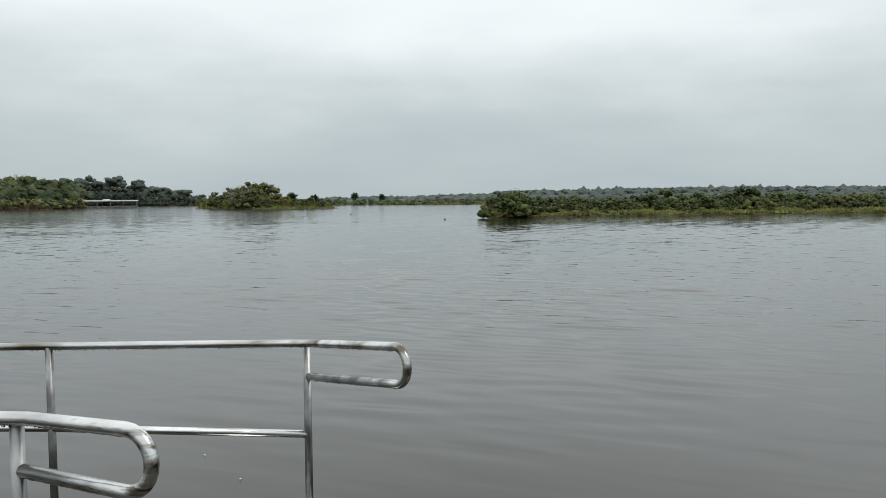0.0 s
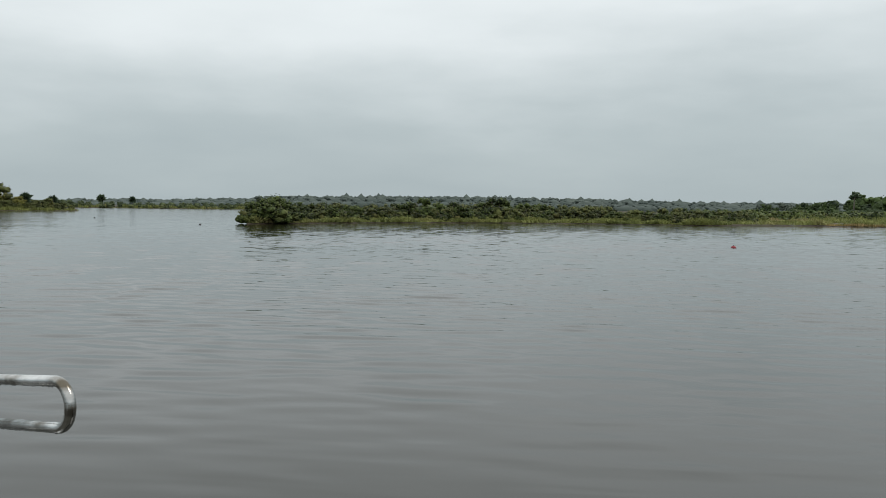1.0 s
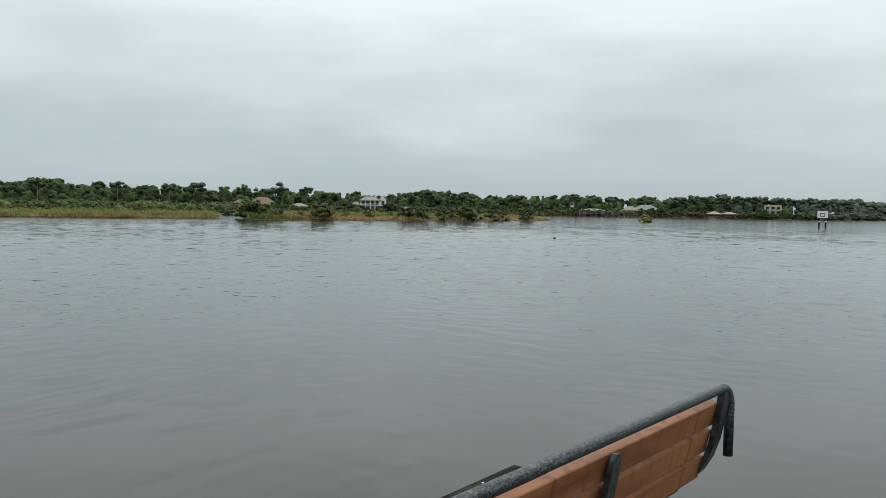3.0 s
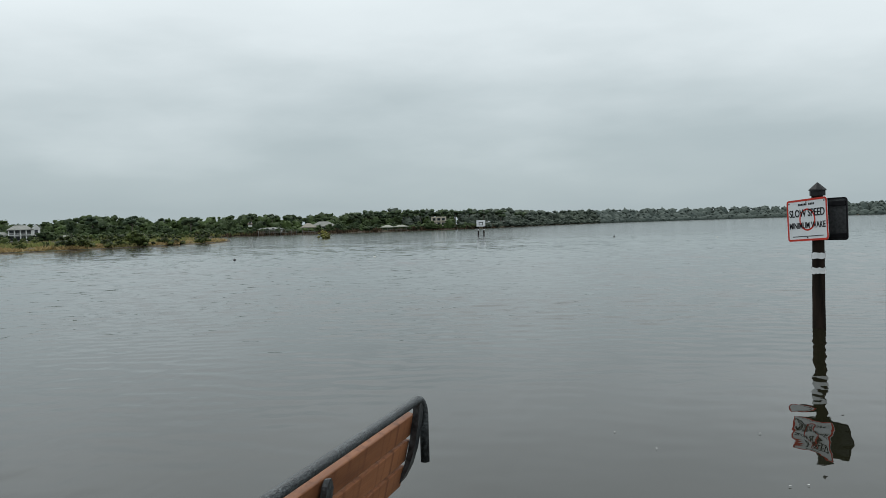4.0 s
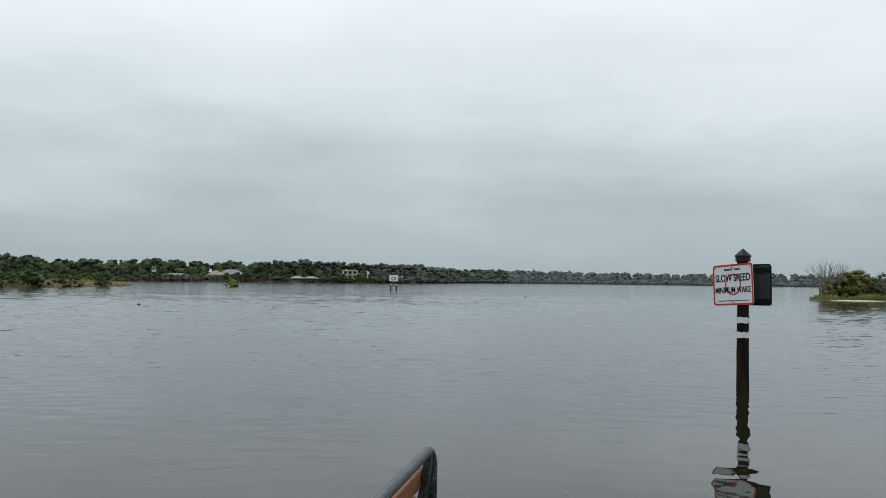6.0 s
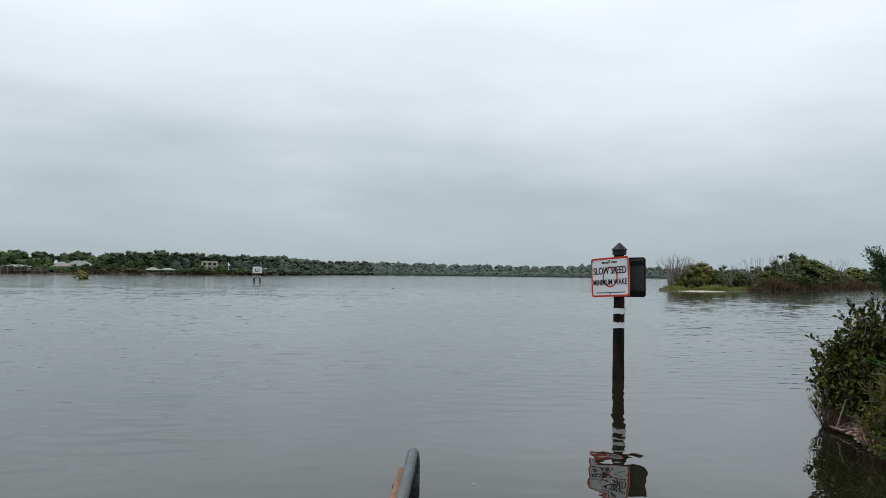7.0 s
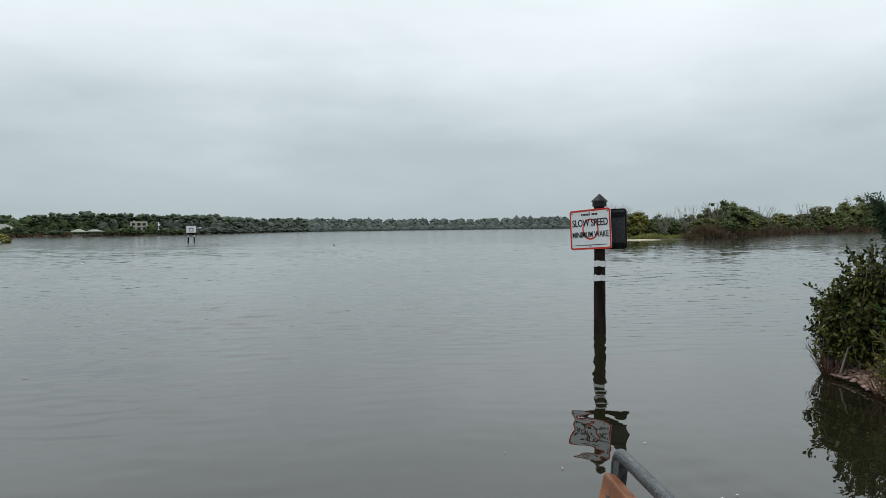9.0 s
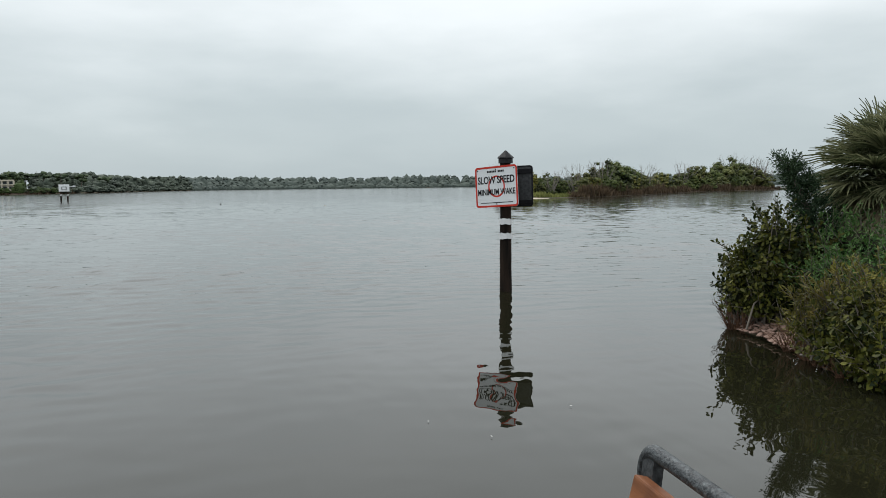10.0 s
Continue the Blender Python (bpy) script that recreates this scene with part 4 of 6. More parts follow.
grass("marsh_grass", "pale grass fringe of the far marsh", rng, strip(FARNORTH, -22, 3, 0.5, 6, 2600, 0.05), 1.3, 0.5, GRASS, 2)
grass("reed_bed", "dark reeds below the far wood", rng, strip(WOODSHORE, 86, 105, 0.5, 7, 3200, 0.0), 2.0, 0.7, REED, 2)
grass("marsh_grass", "pale grass at the foot of the wood", rng, strip(WOODSHORE, 44, 88, 0.5, 9, 3000, 0.6), 1.6, 0.5, GRASS, 2)

# pale sandbar at the end of the scrub island, and at the creek mouth
for az0, az1, front, o in ((132.7, 135.7, RIGHT, -0.4),):
    V, F = [], []
    for i in range(15):
        t = i / 14
        az = az0 + (az1 - az0) * t
        d, w = along(front, az) + o + 0.3 * math.sin(7 * t), 1.3 * math.sin(math.pi * (0.03 + 0.94 * t ** 0.8))
        V += [polar(az, d - w * 0.6, -0.1)[:], polar(az, d - w * 0.4, 0.05)[:], polar(az, d + w, 0.06 + 0.09 * w)[:], polar(az, d + w + 0.6, -0.1)[:]]
    for i in range(14):
        F += [(4 * i + k, 4 * i + 4 + k, 4 * i + 5 + k, 4 * i + 1 + k) for k in range(3)]
    mesh_ob("sandbar", soup("sandbar", V, F, True), SAND, None, "thin pale sandbar at the water's edge", "sand", "structure")

# ---- houses and piers across the water ----
def gable_box(bm, w, d, z0, z1):
    box(bm, -w / 2, w / 2, -d / 2, d / 2, z0, z1)


def hip_roof(bm, w, d, z0, z1, over=0.6, ridge=0.35):
    a, b = w / 2 + over, d / 2 + over
    r = w / 2 * ridge
    lo = [bm.verts.new(p) for p in ((-a, -b, z0 - 0.25), (a, -b, z0 - 0.25), (a, b, z0 - 0.25), (-a, b, z0 - 0.25))]
    mid = [bm.verts.new(p) for p in ((-a, -b, z0), (a, -b, z0), (a, b, z0), (-a, b, z0))]
    top = [bm.verts.new(p) for p in ((-r, 0, z1), (r, 0, z1))]
    for k in range(4):
        bm.faces.new((lo[k], lo[(k + 1) % 4], mid[(k + 1) % 4], mid[k]))
    bm.faces.new(lo[::-1])
    bm.faces.new((mid[0], mid[1], top[1], top[0])); bm.faces.new((mid[1], mid[2], top[1]))
    bm.faces.new((mid[2], mid[3], top[0], top[1])); bm.faces.new((mid[3], mid[0], top[0]))


def facing(az, d, z):
    """A house at that bearing whose front (-y) looks back over the water."""
    return polar(az, d, z), -az


def window(parent, x, z, w, h, y):
    bm = bmesh.new()
    for x0, x1, z0, z1 in ((x - w / 2 - 0.1, x - w / 2, z, z + h), (x + w / 2, x + w / 2 + 0.1, z, z + h), (x - w / 2 - 0.1, x + w / 2 + 0.1, z + h, z + h + 0.1), (x - w / 2 - 0.15, x + w / 2 + 0.15, z - 0.1, z)):
        box(bm, x0, x1, y - 0.09, y + 0.02, z0, z1)
    f = part("window", bm, WHITEPAINT, parent)
    bm = bmesh.new()
    box(bm, x - w / 2, x + w / 2, y - 0.03, y + 0.03, z, z + h)
    part("pane", bm, GLASS, f, "dark glass pane")


def white_house():
    """Two storeys of porches between a low wing and a gabled end bay."""
    at, turn = facing(73.75, 392, 1.3)
    h = thing("house", "large white two-storey house with dark deep porches and grey hip roofs", "house", "houses", at, turn)
    bm = bmesh.new(); box(bm, -5.6, 5.0, 0.2, 5.5, -0.3, 5.2); part("wall", bm, WHITEPAINT, h)
    bm = bmesh.new(); box(bm, -10.6, -5.6, -1.5, 4.5, -0.3, 2.7); part("wall", bm, WHITEPAINT, h, "low side wing in white")
    bm = bmesh.new(); box(bm, 5.0, 8.6, -2.6, 4.5, -0.3, 5.6); part("wall", bm, WHITEPAINT, h, "gabled white end bay")
    bm = bmesh.new(); hip_roof(bm, 10.6, 8.2, 5.2, 7.2, 0.7, 0.5); bmesh.ops.translate(bm, verts=bm.verts, vec=(-0.3, 1.6, 0)); part("roof", bm, GREYROOF, h)
    bm = bmesh.new(); hip_roof(bm, 5.2, 6, 2.7, 4.3); bmesh.ops.translate(bm, verts=bm.verts, vec=(-8.1, 1.5, 0)); part("roof", bm, GREYROOF, h)
    # gable roof whose white face looks over the water
    bm = bmesh.new()
    tri = [(4.6, 5.45), (9.0, 5.45), (6.8, 7.5)]
    a, b = [bm.verts.new((x, -2.9, z)) for x, z in tri], [bm.verts.new((x, 4.8, z)) for x, z in tri]
    bm.faces.new(a); bm.faces.new(b[::-1])
    for k in range(3):
        bm.faces.new((a[k], b[k], b[(k + 1) % 3], a[(k + 1) % 3]))
    bmesh.ops.recalc_face_normals(bm, faces=bm.faces)
    part("gable", bm, WHITEPAINT, h, "white gable end")
    for side in (-1, 1):
        bm = bmesh.new(); box(bm, -1.6, 1.6, -3.1, 5.0, 0, 0.14)
        bmesh.ops.transform(bm, verts=bm.verts, matrix=Matrix.Translation((6.8 + side * 1.2, 0, 6.5)) @ Matrix.Rotation(side * 0.75, 4, "Y"))
        part("roof", bm, GREYROOF, h)
    for z in (2.5, 5.0):
        bm = bmesh.new(); box(bm, -5.6, 5.0, -2.4, 0.2, z, z + 0.24); part("balcony", bm, WHITEPAINT, h)
    for x in (-5.4, -2.8, -0.2, 2.4, 4.7):
        for z0, z1 in ((-0.3, 2.5), (2.74, 5.0)):
            bm = bmesh.new(); box(bm, x - 0.26, x + 0.26, -2.3, -1.8, z0, z1); part("porch_column", bm, WHITEPAINT, h)
    bm = bmesh.new(); box(bm, -5.6, 4.9, -2.25, -2.15, 3.45, 3.55); part("balcony_rail", bm, WHITEPAINT, h)
    for x in (-4.1, -1.5, 1.1, 3.5):
        for z in (0.1, 3.0):
            window(h, x, z, 2.0, 1.9, 0.2)
    for x in (-9.4, -7.9, -6.6):
        window(h, x, 0.5, 1.0, 1.5, -1.5)
    for z in (0.6, 3.3):
        window(h, 6.8, z, 1.5, 1.6, -2.6)
    h.scale = (0.86, 0.86, 0.92)


white_house()


def low_house(az, d, z, w, dep, hgt, roof, label, wallmat, roofmat, wins):
    at, turn = facing(az, d, z)
    h = thing("house", label, "house", "houses", at, turn)
    bm = bmesh.new(); gable_box(bm, w, dep, -0.5, hgt); part("wall", bm, wallmat, h)
    bm = bmesh.new(); hip_roof(bm, w, dep, hgt, hgt + roof); part("roof", bm, roofmat, h)
    for x in wins:
        window(h, x, 0.7, 1.3, 1.4, -dep / 2)


low_house(66.3, 372, 1.0, 12, 8, 2.4, 3.0, "low house under a steep brown shingle roof", BEIGE, TILEROOF, (-4, -1, 2, 4.5))
low_house(64.9, 368, 1.0, 8, 6, 2.2, 1.9, "small house under a brown shingle roof", BEIGE, TILEROOF, (-2, 2))
low_house(68.8, 372, 0.9, 7, 5, 1.8, 1.2, "low grey-roofed cabin among the trees", BEIGE, GREENROOF, (-2, 1))
low_house(76.3, 392, 0.6, 7, 5, 1.3, 1.2, "low grey-green roofed outbuilding by the white house", WHITEPAINT, GREENROOF, (-2, 2))
low_house(92.9, 445, 1.6, 14, 9, 2.4, 2.6, "house with a broad pale grey roof behind the gazebo", BEIGE, GREYROOF, (-4, 0, 4))
low_house(89.3, 432, 1.6, 12, 7, 1.6, 0.9, "long low house with a pale flat roof", WHITEPAINT, GREYROOF, (-5, -2, 1, 4))
low_house(87.9, 436, 5.2, 2.0, 2.0, 1.1, 0.5, "tiny white lookout room above the trees", WHITEPAINT, TILEROOF, (0,))


def stucco_house():
    at, turn = facing(101.0, 462, 2.6)
    h = thing("house", "beige flat-roofed stucco house with deep square openings", "house", "houses", at, turn)
    for z in (-0.6, 2.9, 5.6):
        bm = bmesh.new(); box(bm, -4.4, 4.4, -3, 3, z, z + (0.5 if z < 5 else 0.9)); part("floor_slab", bm, BEIGE, h)
    for x in (-4.2, -1.5, 1.4, 4.2):
        bm = bmesh.new(); box(bm, x - 0.32, x + 0.32, -2.98, -2.3, -0.1, 5.6); part("column", bm, BEIGE, h)
    bm = bmesh.new(); box(bm, -4.3, 4.3, -0.5, 2.9, -0.1, 5.6); part("wall", bm, BEIGE, h)
    for x in (-2.8, 0, 2.8):
        for z in (0.2, 3.6):
            window(h, x, z, 1.7, 1.8, -0.5)
    h.scale = (0.95, 0.85, 0.76)


stucco_house()


def pier(az0, az1, d, label):
    a, b = polar(az0, d), polar(az1, d)
    ln = (b - a).length
    t = thing("pier", label, "pier", "", a, math.degrees(math.atan2(b.y - a.y, b.x - a.x)))
    bm = bmesh.new(); box(bm, 0, ln, -0.9, 0.9, 1.35, 1.55); part("deck", bm, PIERWOOD, t)
    for y in (-0.85, 0.85):
        bm = bmesh.new(); box(bm, 0, ln, y - 0.05, y + 0.05, 2.45, 2.58); part("handrail", bm, PIERWOOD, t)
        bm = bmesh.new(); box(bm, 0, ln, y - 0.04, y + 0.04, 1.95, 2.04); part("rail", bm, PIERWOOD, t)
    x = 0.2
    while x < ln:
        for y in (-0.85, 0.85):
            bm = bmesh.new(); tube(bm, [(x, y, -0.8), (x, y, 2.5)], 0.11, 6); part("post", bm, PIERWOOD, t)
        x += 2.6


pier(88.4, 91.2, 402, "long grey wooden pier with railings")


def gazebo(az, d, size, base, eave, peak, roofmat, label, name="gazebo", turn_extra=0.0):
    at = polar(az, d)
    t = thing(name, label, name.replace("_", " "), "", at, -az + turn_extra)
    bm = bmesh.new(); hip_roof(bm, size, size * 0.8, eave, peak, 0.8, 0.25); part("roof", bm, roofmat, t)
    bm = bmesh.new(); box(bm, -size / 2, size / 2, -size * 0.4, size * 0.4, base - 0.2, base); part("deck", bm, PIERWOOD, t)
    for x in (-size / 2 + 0.2, 0, size / 2 - 0.2):
        for y in (-size * 0.4 + 0.2, size * 0.4 - 0.2):
            bm = bmesh.new(); tube(bm, [(x, y, -0.8), (x, y, eave - 0.2)], 0.13, 6); part("post", bm, PIERWOOD, t)


gazebo(91.85, 402, 6.4, 1.55, 3.6, 5.6, THATCH, "thatch-brown roofed gazebo at the end of a pier")
gazebo(97.35, 432, 6.0, 1.2, 2.5, 3.7, GREENROOF, "open boathouse under a pale grey-green hip roof", "boathouse")
gazebo(98.3, 434, 6.6, 1.2, 2.6, 3.5, GREENROOF, "open boathouse under a pale grey-green hip roof", "boathouse")


def covered_bridge():
    a, b = polar(-23.9, 330), polar(-20.7, 330)
    ln = (b - a).length
    t = thing("boathouse", "long white-roofed open boathouse on pale posts", "boathouse", "", a, math.degrees(math.atan2(b.y - a.y, b.x - a.x)))
    bm = bmesh.new(); box(bm, -0.5, ln + 0.5, -2.5, 2.5, 2.7, 3.15)
    box(bm, ln * 0.36, ln * 0.5, -2.0, 2.0, 3.154, 3.45); part("roof", bm, WHITEPAINT, t)
    for k in range(5):
        for y in (-2.2, 2.2):
            bm = bmesh.new(); box(bm, ln * k / 4 - 0.13, ln * k / 4 + 0.13, y - 0.13, y + 0.13, -0.8, 2.7); part("post", bm, PIERWOOD, t)
    bm = bmesh.new(); box(bm, 0, ln, -2.2, 2.2, 0.5, 0.9); part("walkway", bm, PIERWOOD, t)


covered_bridge()


def small_pier():
    t = thing("pier", "small dark wooden landing at the creek mouth", "pier", "", polar(64.3, 200), -64.3)
    bm = bmesh.new(); box(bm, -1.8, 1.8, -1.2, 1.2, 1.0, 1.15); part("deck", bm, PIERWOOD, t)
    bm = bmesh.new(); box(bm, -1.9, 1.9, -1.3, 1.3, 2.5, 2.62); part("roof", bm, PIERWOOD, t)
    for x in (-1.6, 0, 1.6):
        for y in (-1, 1):
            bm = bmesh.new(); tube(bm, [(x, y, -0.6), (x, y, 2.5)], 0.08, 6); part("post", bm, PIERWOOD, t)


small_pier()


# trees in front of the houses
rng = np.random.default_rng(77)
front = [(72.5, 384, 4.4), (72.9, 386, 3.2), (73.4, 383, 2.2), (74.35, 384, 3.0), (74.85, 386, 4.6), (75.4, 384, 4.6), (73.9, 382, 2.0), (75.9, 386, 3.4), (76.5, 387, 2.6), (77.0, 386, 3.2), (100.35, 452, 5.2), (100.65, 450, 3.8), (101.1, 451, 3.0), (101.5, 452, 3.8), (101.8, 453, 5.6),
         (92.4, 436, 4.2), (93.3, 437, 4.8), (93.8, 438, 5.4), (89.0, 424, 3.0), (89.8, 424, 3.2), (64.5, 360, 3.6), (65.6, 361, 3.2), (67.0, 362, 4.0), (67.5, 362, 3.0), (68.4, 363, 2.8)]
forest("woodland", "small trees and shrubs in front of the shore houses", rng, [(*polar(a, d, 0.9), h, h * rng.uniform(0.95, 1.4)) for a, d, h in front], 12, 0.4, WOODS)


# ---- channel marker ----
def channel_marker():
    at = polar(103.8, 180)
    t = thing("channel_marker", "white square day board on two dark piles in open water", "marker", "", at, -103.8)
    for x in (-0.6, 0.62):
        bm = bmesh.new(); tube(bm, [(x, 0.1, -1.0), (x, 0.1, 2.05)], 0.15, 10); part("pile", bm, PILE, t)
        bm = bmesh.new(); tube(bm, [(x, 0.1, 1.05), (x, 0.1, 1.3)], 0.156, 10); part("band", bm, BANDWHITE, t, "white band round the pile")
    bm = bmesh.new(); box(bm, -0.97, 0.97, -0.1, 0.3, 1.9, 3.3, bevel=0.03); board = part("board", bm, SIGNWHITE, t)
    bm = bmesh.new()
    for x0, x1, z0, z1 in ((-0.45, 0.45, 2.75, 2.87), (-0.45, 0.45, 2.18, 2.30), (-0.45, -0.33, 2.304, 2.746), (0.33, 0.45, 2.304, 2.746)):
        box(bm, x0, x1, -0.115, -0.098, z0, z1)
    part("mark", bm, SIGNBLACK, board, "black square outline on the board")
    bm = bmesh.new(); box(bm, 0.97, 2.1, 0.05, 0.2, 2.78, 2.9); box(bm, 1.6, 2.1, 0.0, 0.25, 2.9, 3.08); part("arm", bm, SIGNWHITE, t)


channel_marker()


# ---- floats ----
def float_ball(name, label, at, r, material, squash=0.8):
    t = thing(name, label, "buoy", "floats", (at[0], at[1], 0))
    bm = bmesh.new(); ico(bm, (0, 0, r * 0.15), (r, r, r * squash), 2)
    for f in bm.faces:
        f.smooth = True
    part("float", bm, material, t)
    bm = bmesh.new(); tube(bm, [(0, 0, r * 0.9), (0, 0, r * 1.25)], r * 0.12, 6); part("stem", bm, BUOYDARK, t)


float_ball("buoy", "small red buoy floating on grey water", (30.6, 41.5), 0.16, BUOYRED)
for p in ((0.2, 92.0), (-14.8, 130.0), (68.6, 4.5), (109, -46)):
    float_ball("buoy", "small black float on grey water", p, 0.13, BUOYDARK)
for p in ((64.4, -6.5), (88.2, -50.1), (113.6, -100.5)):
    float_ball("buoy", "small off-white float on grey water", p, 0.10, BUOYWHITE, 0.6)

# pale specks that drift near the dock
rng = np.random.default_rng(61)
for x, y in ((-2.12, 7.03), (-1.65, 6.41), (8.66, -2.73), (7.92, -2.86), (6.54, -3.41), (8.12, -4.14), (6.52, -3.57)):
    t = thing("feather", "tiny pale feather drifting on the water", "feather", "drifting feathers", (x, y, 0.012), rng.uniform(0, 360))
    bm = bmesh.new()
    tube(bm, [(-0.016, 0, 0), (0.0, 0.001, 0.003), (0.018, -0.002, 0.002)], [0.001, 0.001, 0.0005], 5); part("quill", bm, DROPPING, t)
    bm = bmesh.new()
    ico(bm, (0.002, 0.0, 0.002), (0.013, 0.006, 0.002), 1, 0.4, rng.uniform(0, 9)); part("vane", bm, DROPPING, t)

# ---- warning sign on its pile ----
PILE_AT = Vector((15.07, -9.97, 0))
VIEW = Vector((0.80, -0.599, 0)).normalized()
RIGHTWARD = Vector((VIEW.y, -VIEW.x, 0))


def rounded_rect(w, h, r, n=6):
    pts = []
    for cx, cy, a0 in ((w / 2 - r, h / 2 - r, 0), (-w / 2 + r, h / 2 - r, 90), (-w / 2 + r, -h / 2 + r, 180), (w / 2 - r, -h / 2 + r, 270)):
        pts += [(cx + r * math.cos(radians(a0 + 90 * k / n)), cy + r * math.sin(radians(a0 + 90 * k / n))) for k in range(n + 1)]
    return pts


def slab(bm, pts, z0, z1):
    lo, hi = [bm.verts.new((x, y, z0)) for x, y in pts], [bm.verts.new((x, y, z1)) for x, y in pts]
    bm.faces.new(lo[::-1]); bm.faces.new(hi)
    for k in range(len(pts)):
        bm.faces.new((lo[k], lo[(k + 1) % len(pts)], hi[(k + 1) % len(pts)], hi[k]))


def ring(bm, outer, inner, z0, z1):
    n = len(outer)
    R = [[bm.verts.new((x, y, z)) for x, y in p] for p in (outer, inner) for z in (z0, z1)]
    ol, oh, il, ih = R
    for k in range(n):
        j = (k + 1) % n
        bm.faces.new((oh[k], oh[j], ih[j], ih[k])); bm.faces.new((ol[k], ol[j], oh[j], oh[k])[::-1])
        bm.faces.new((il[k], il[j], ih[j], ih[k])); bm.faces.new((ol[k], il[k], il[j], ol[j]))


def lettering(text, width, height, x, y, z, parent, material, label):
    cu = bpy.data.curves.new("lettering", "FONT")
    cu.body, cu.size, cu.align_x, cu.align_y, cu.extrude, cu.offset = text, 0.2, "CENTER", "CENTER", 0.002, 0.003
    tmp = new("lettering", cu)
    bpy.context.view_layer.update()
    me = bpy.data.meshes.new_from_object(tmp.evaluated_get(bpy.context.evaluated_depsgraph_get()))
    bpy.data.objects.remove(tmp)
    co = np.array([v.co[:] for v in me.vertices])
    lo, hi = co.min(0), co.max(0)
    for v in me.vertices:
        v.co = Vector((x + (v.co.x - (lo[0] + hi[0]) / 2) * width / (hi[0] - lo[0]), y + (v.co.y - (lo[1] + hi[1]) / 2) * height / (hi[1] - lo[1]), z + v.co.z))
    me.materials.clear()
    mesh_ob("lettering", me, material, parent, label)


def warning_sign():
    t = thing("warning_sign", "white slow-speed sign with red border on a dark banded pile", "sign", "", PILE_AT)
    rng = np.random.default_rng(5)
    bm = bmesh.new()
    tube(bm, [(0.015 * math.sin(z), 0.01 * math.cos(2 * z), z) for z in np.linspace(-1.5, 2.74, 16)], [0.140 - 0.006 * k / 3 for k in range(16)][:16], 16)
    for v in bm.verts:
        v.co.x += 0.007 * noise.noise(v.co * 4); v.co.y += 0.007 * noise.noise(v.co * 4 + Vector((7, 1, 2)))
    part("post", bm, PILE, t)
    bm = bmesh.new()
    tube(bm, [(0, 0, 2.70), (0, 0, 2.80), (0, 0, 2.805), (0, 0, 2.83), (0, 0, 2.97)], [0.15, 0.15, 0.175, 0.165, 0.012], 8)
    for f in bm.faces:
        f.smooth = False
    part("cap", bm, CAPBLACK, t, "black pyramid cap")
    for z0, z1 in ((1.42, 1.55), (1.11, 1.245)):
        bm = bmesh.new()
        n = 24
        lo = [bm.verts.new((0.139 * math.cos(a), 0.139 * math.sin(a), z0 + 0.006 * rng.normal())) for a in (6.2832 * k / n for k in range(n))]
        hi = [bm.verts.new((0.139 * math.cos(a), 0.139 * math.sin(a), z1 + 0.012 * rng.normal())) for a in (6.2832 * k / n for k in range(n))]
        for k in range(n):
            bm.faces.new((lo[k], lo[(k + 1) % n], hi[(k + 1) % n], hi[k])).smooth = True
        part("band", bm, BANDWHITE, t, "worn white band round the pile")

    def board(name, e, normal, foot, lean, material, label):
        """e: the board's own x in plan; foot: its centre from the pile's axis."""
        m = Matrix((( e.x, 0, normal.x, foot.x), (e.y, 0, normal.y, foot.y), (0, 1, 0, 2.215), (0, 0, 0, 1))) @ Matrix.Rotation(radians(lean), 4, "Z") @ Matrix.Diagonal((1, 0.945, 1, 1))
        bm = bmesh.new(); slab(bm, rounded_rect(1.22, 0.91, 0.07), -0.004, 0.004)
        ob = part(name, bm, material, t, label)
        ob.matrix_local = m
        return ob

    e1 = (RIGHTWARD * 0.635 - VIEW * 0.772).normalized()
    n1 = Vector((e1.y, -e1.x, 0))
    if n1.dot(VIEW) > 0:
        n1 = -n1
    b1 = board("board", e1, n1, n1 * 0.16 - e1 * 0.12, 3.0, SIGNWHITE, "white board facing the dock")
    bm = bmesh.new(); ring(bm, rounded_rect(1.22, 0.91, 0.07), rounded_rect(1.135, 0.825, 0.04), 0.0045, 0.008); part("border", bm, SIGNRED, b1, "orange-red border")
    bm = bmesh.new()
    ring(bm, [(0.242 * math.cos(a), 0.242 * math.sin(a)) for a in (6.2832 * k / 48 for k in range(48))], [(0.205 * math.cos(a), 0.205 * math.sin(a)) for a in (6.2832 * k / 48 for k in range(48))], 0.0045, 0.007)
    bmesh.ops.translate(bm, verts=bm.verts, vec=(0.01, 0.005, 0)); part("circle", bm, SIGNRED, b1, "orange-red ring")
    lettering("SLOW SPEED", 1.06, 0.165, 0.0, 0.155, 0.0085, b1, SIGNBLACK, "black capital lettering")
    lettering("MINIMUM WAKE", 1.08, 0.135, 0.0, -0.115, 0.0085, b1, SIGNBLACK, "black capital lettering")
    bm = bmesh.new()
    x = -0.25
    for k in range(11):
        if k != 6:
            box(bm, x, x + 0.035, 0.318, 0.362, 0.0045, 0.007)
        x += 0.045
    tagged(part("small_print", bm, SIGNBLACK, b1, "row of small black marks"), kind="stuff")
    bm = bmesh.new()
    x = -0.46
    for k in range(30):
        box(bm, x, x + 0.022, -0.365, -0.345, 0.0045, 0.007); x += 0.031
    tagged(part("small_print", bm, SIGNBLACK, b1, "row of small black marks"), kind="stuff")
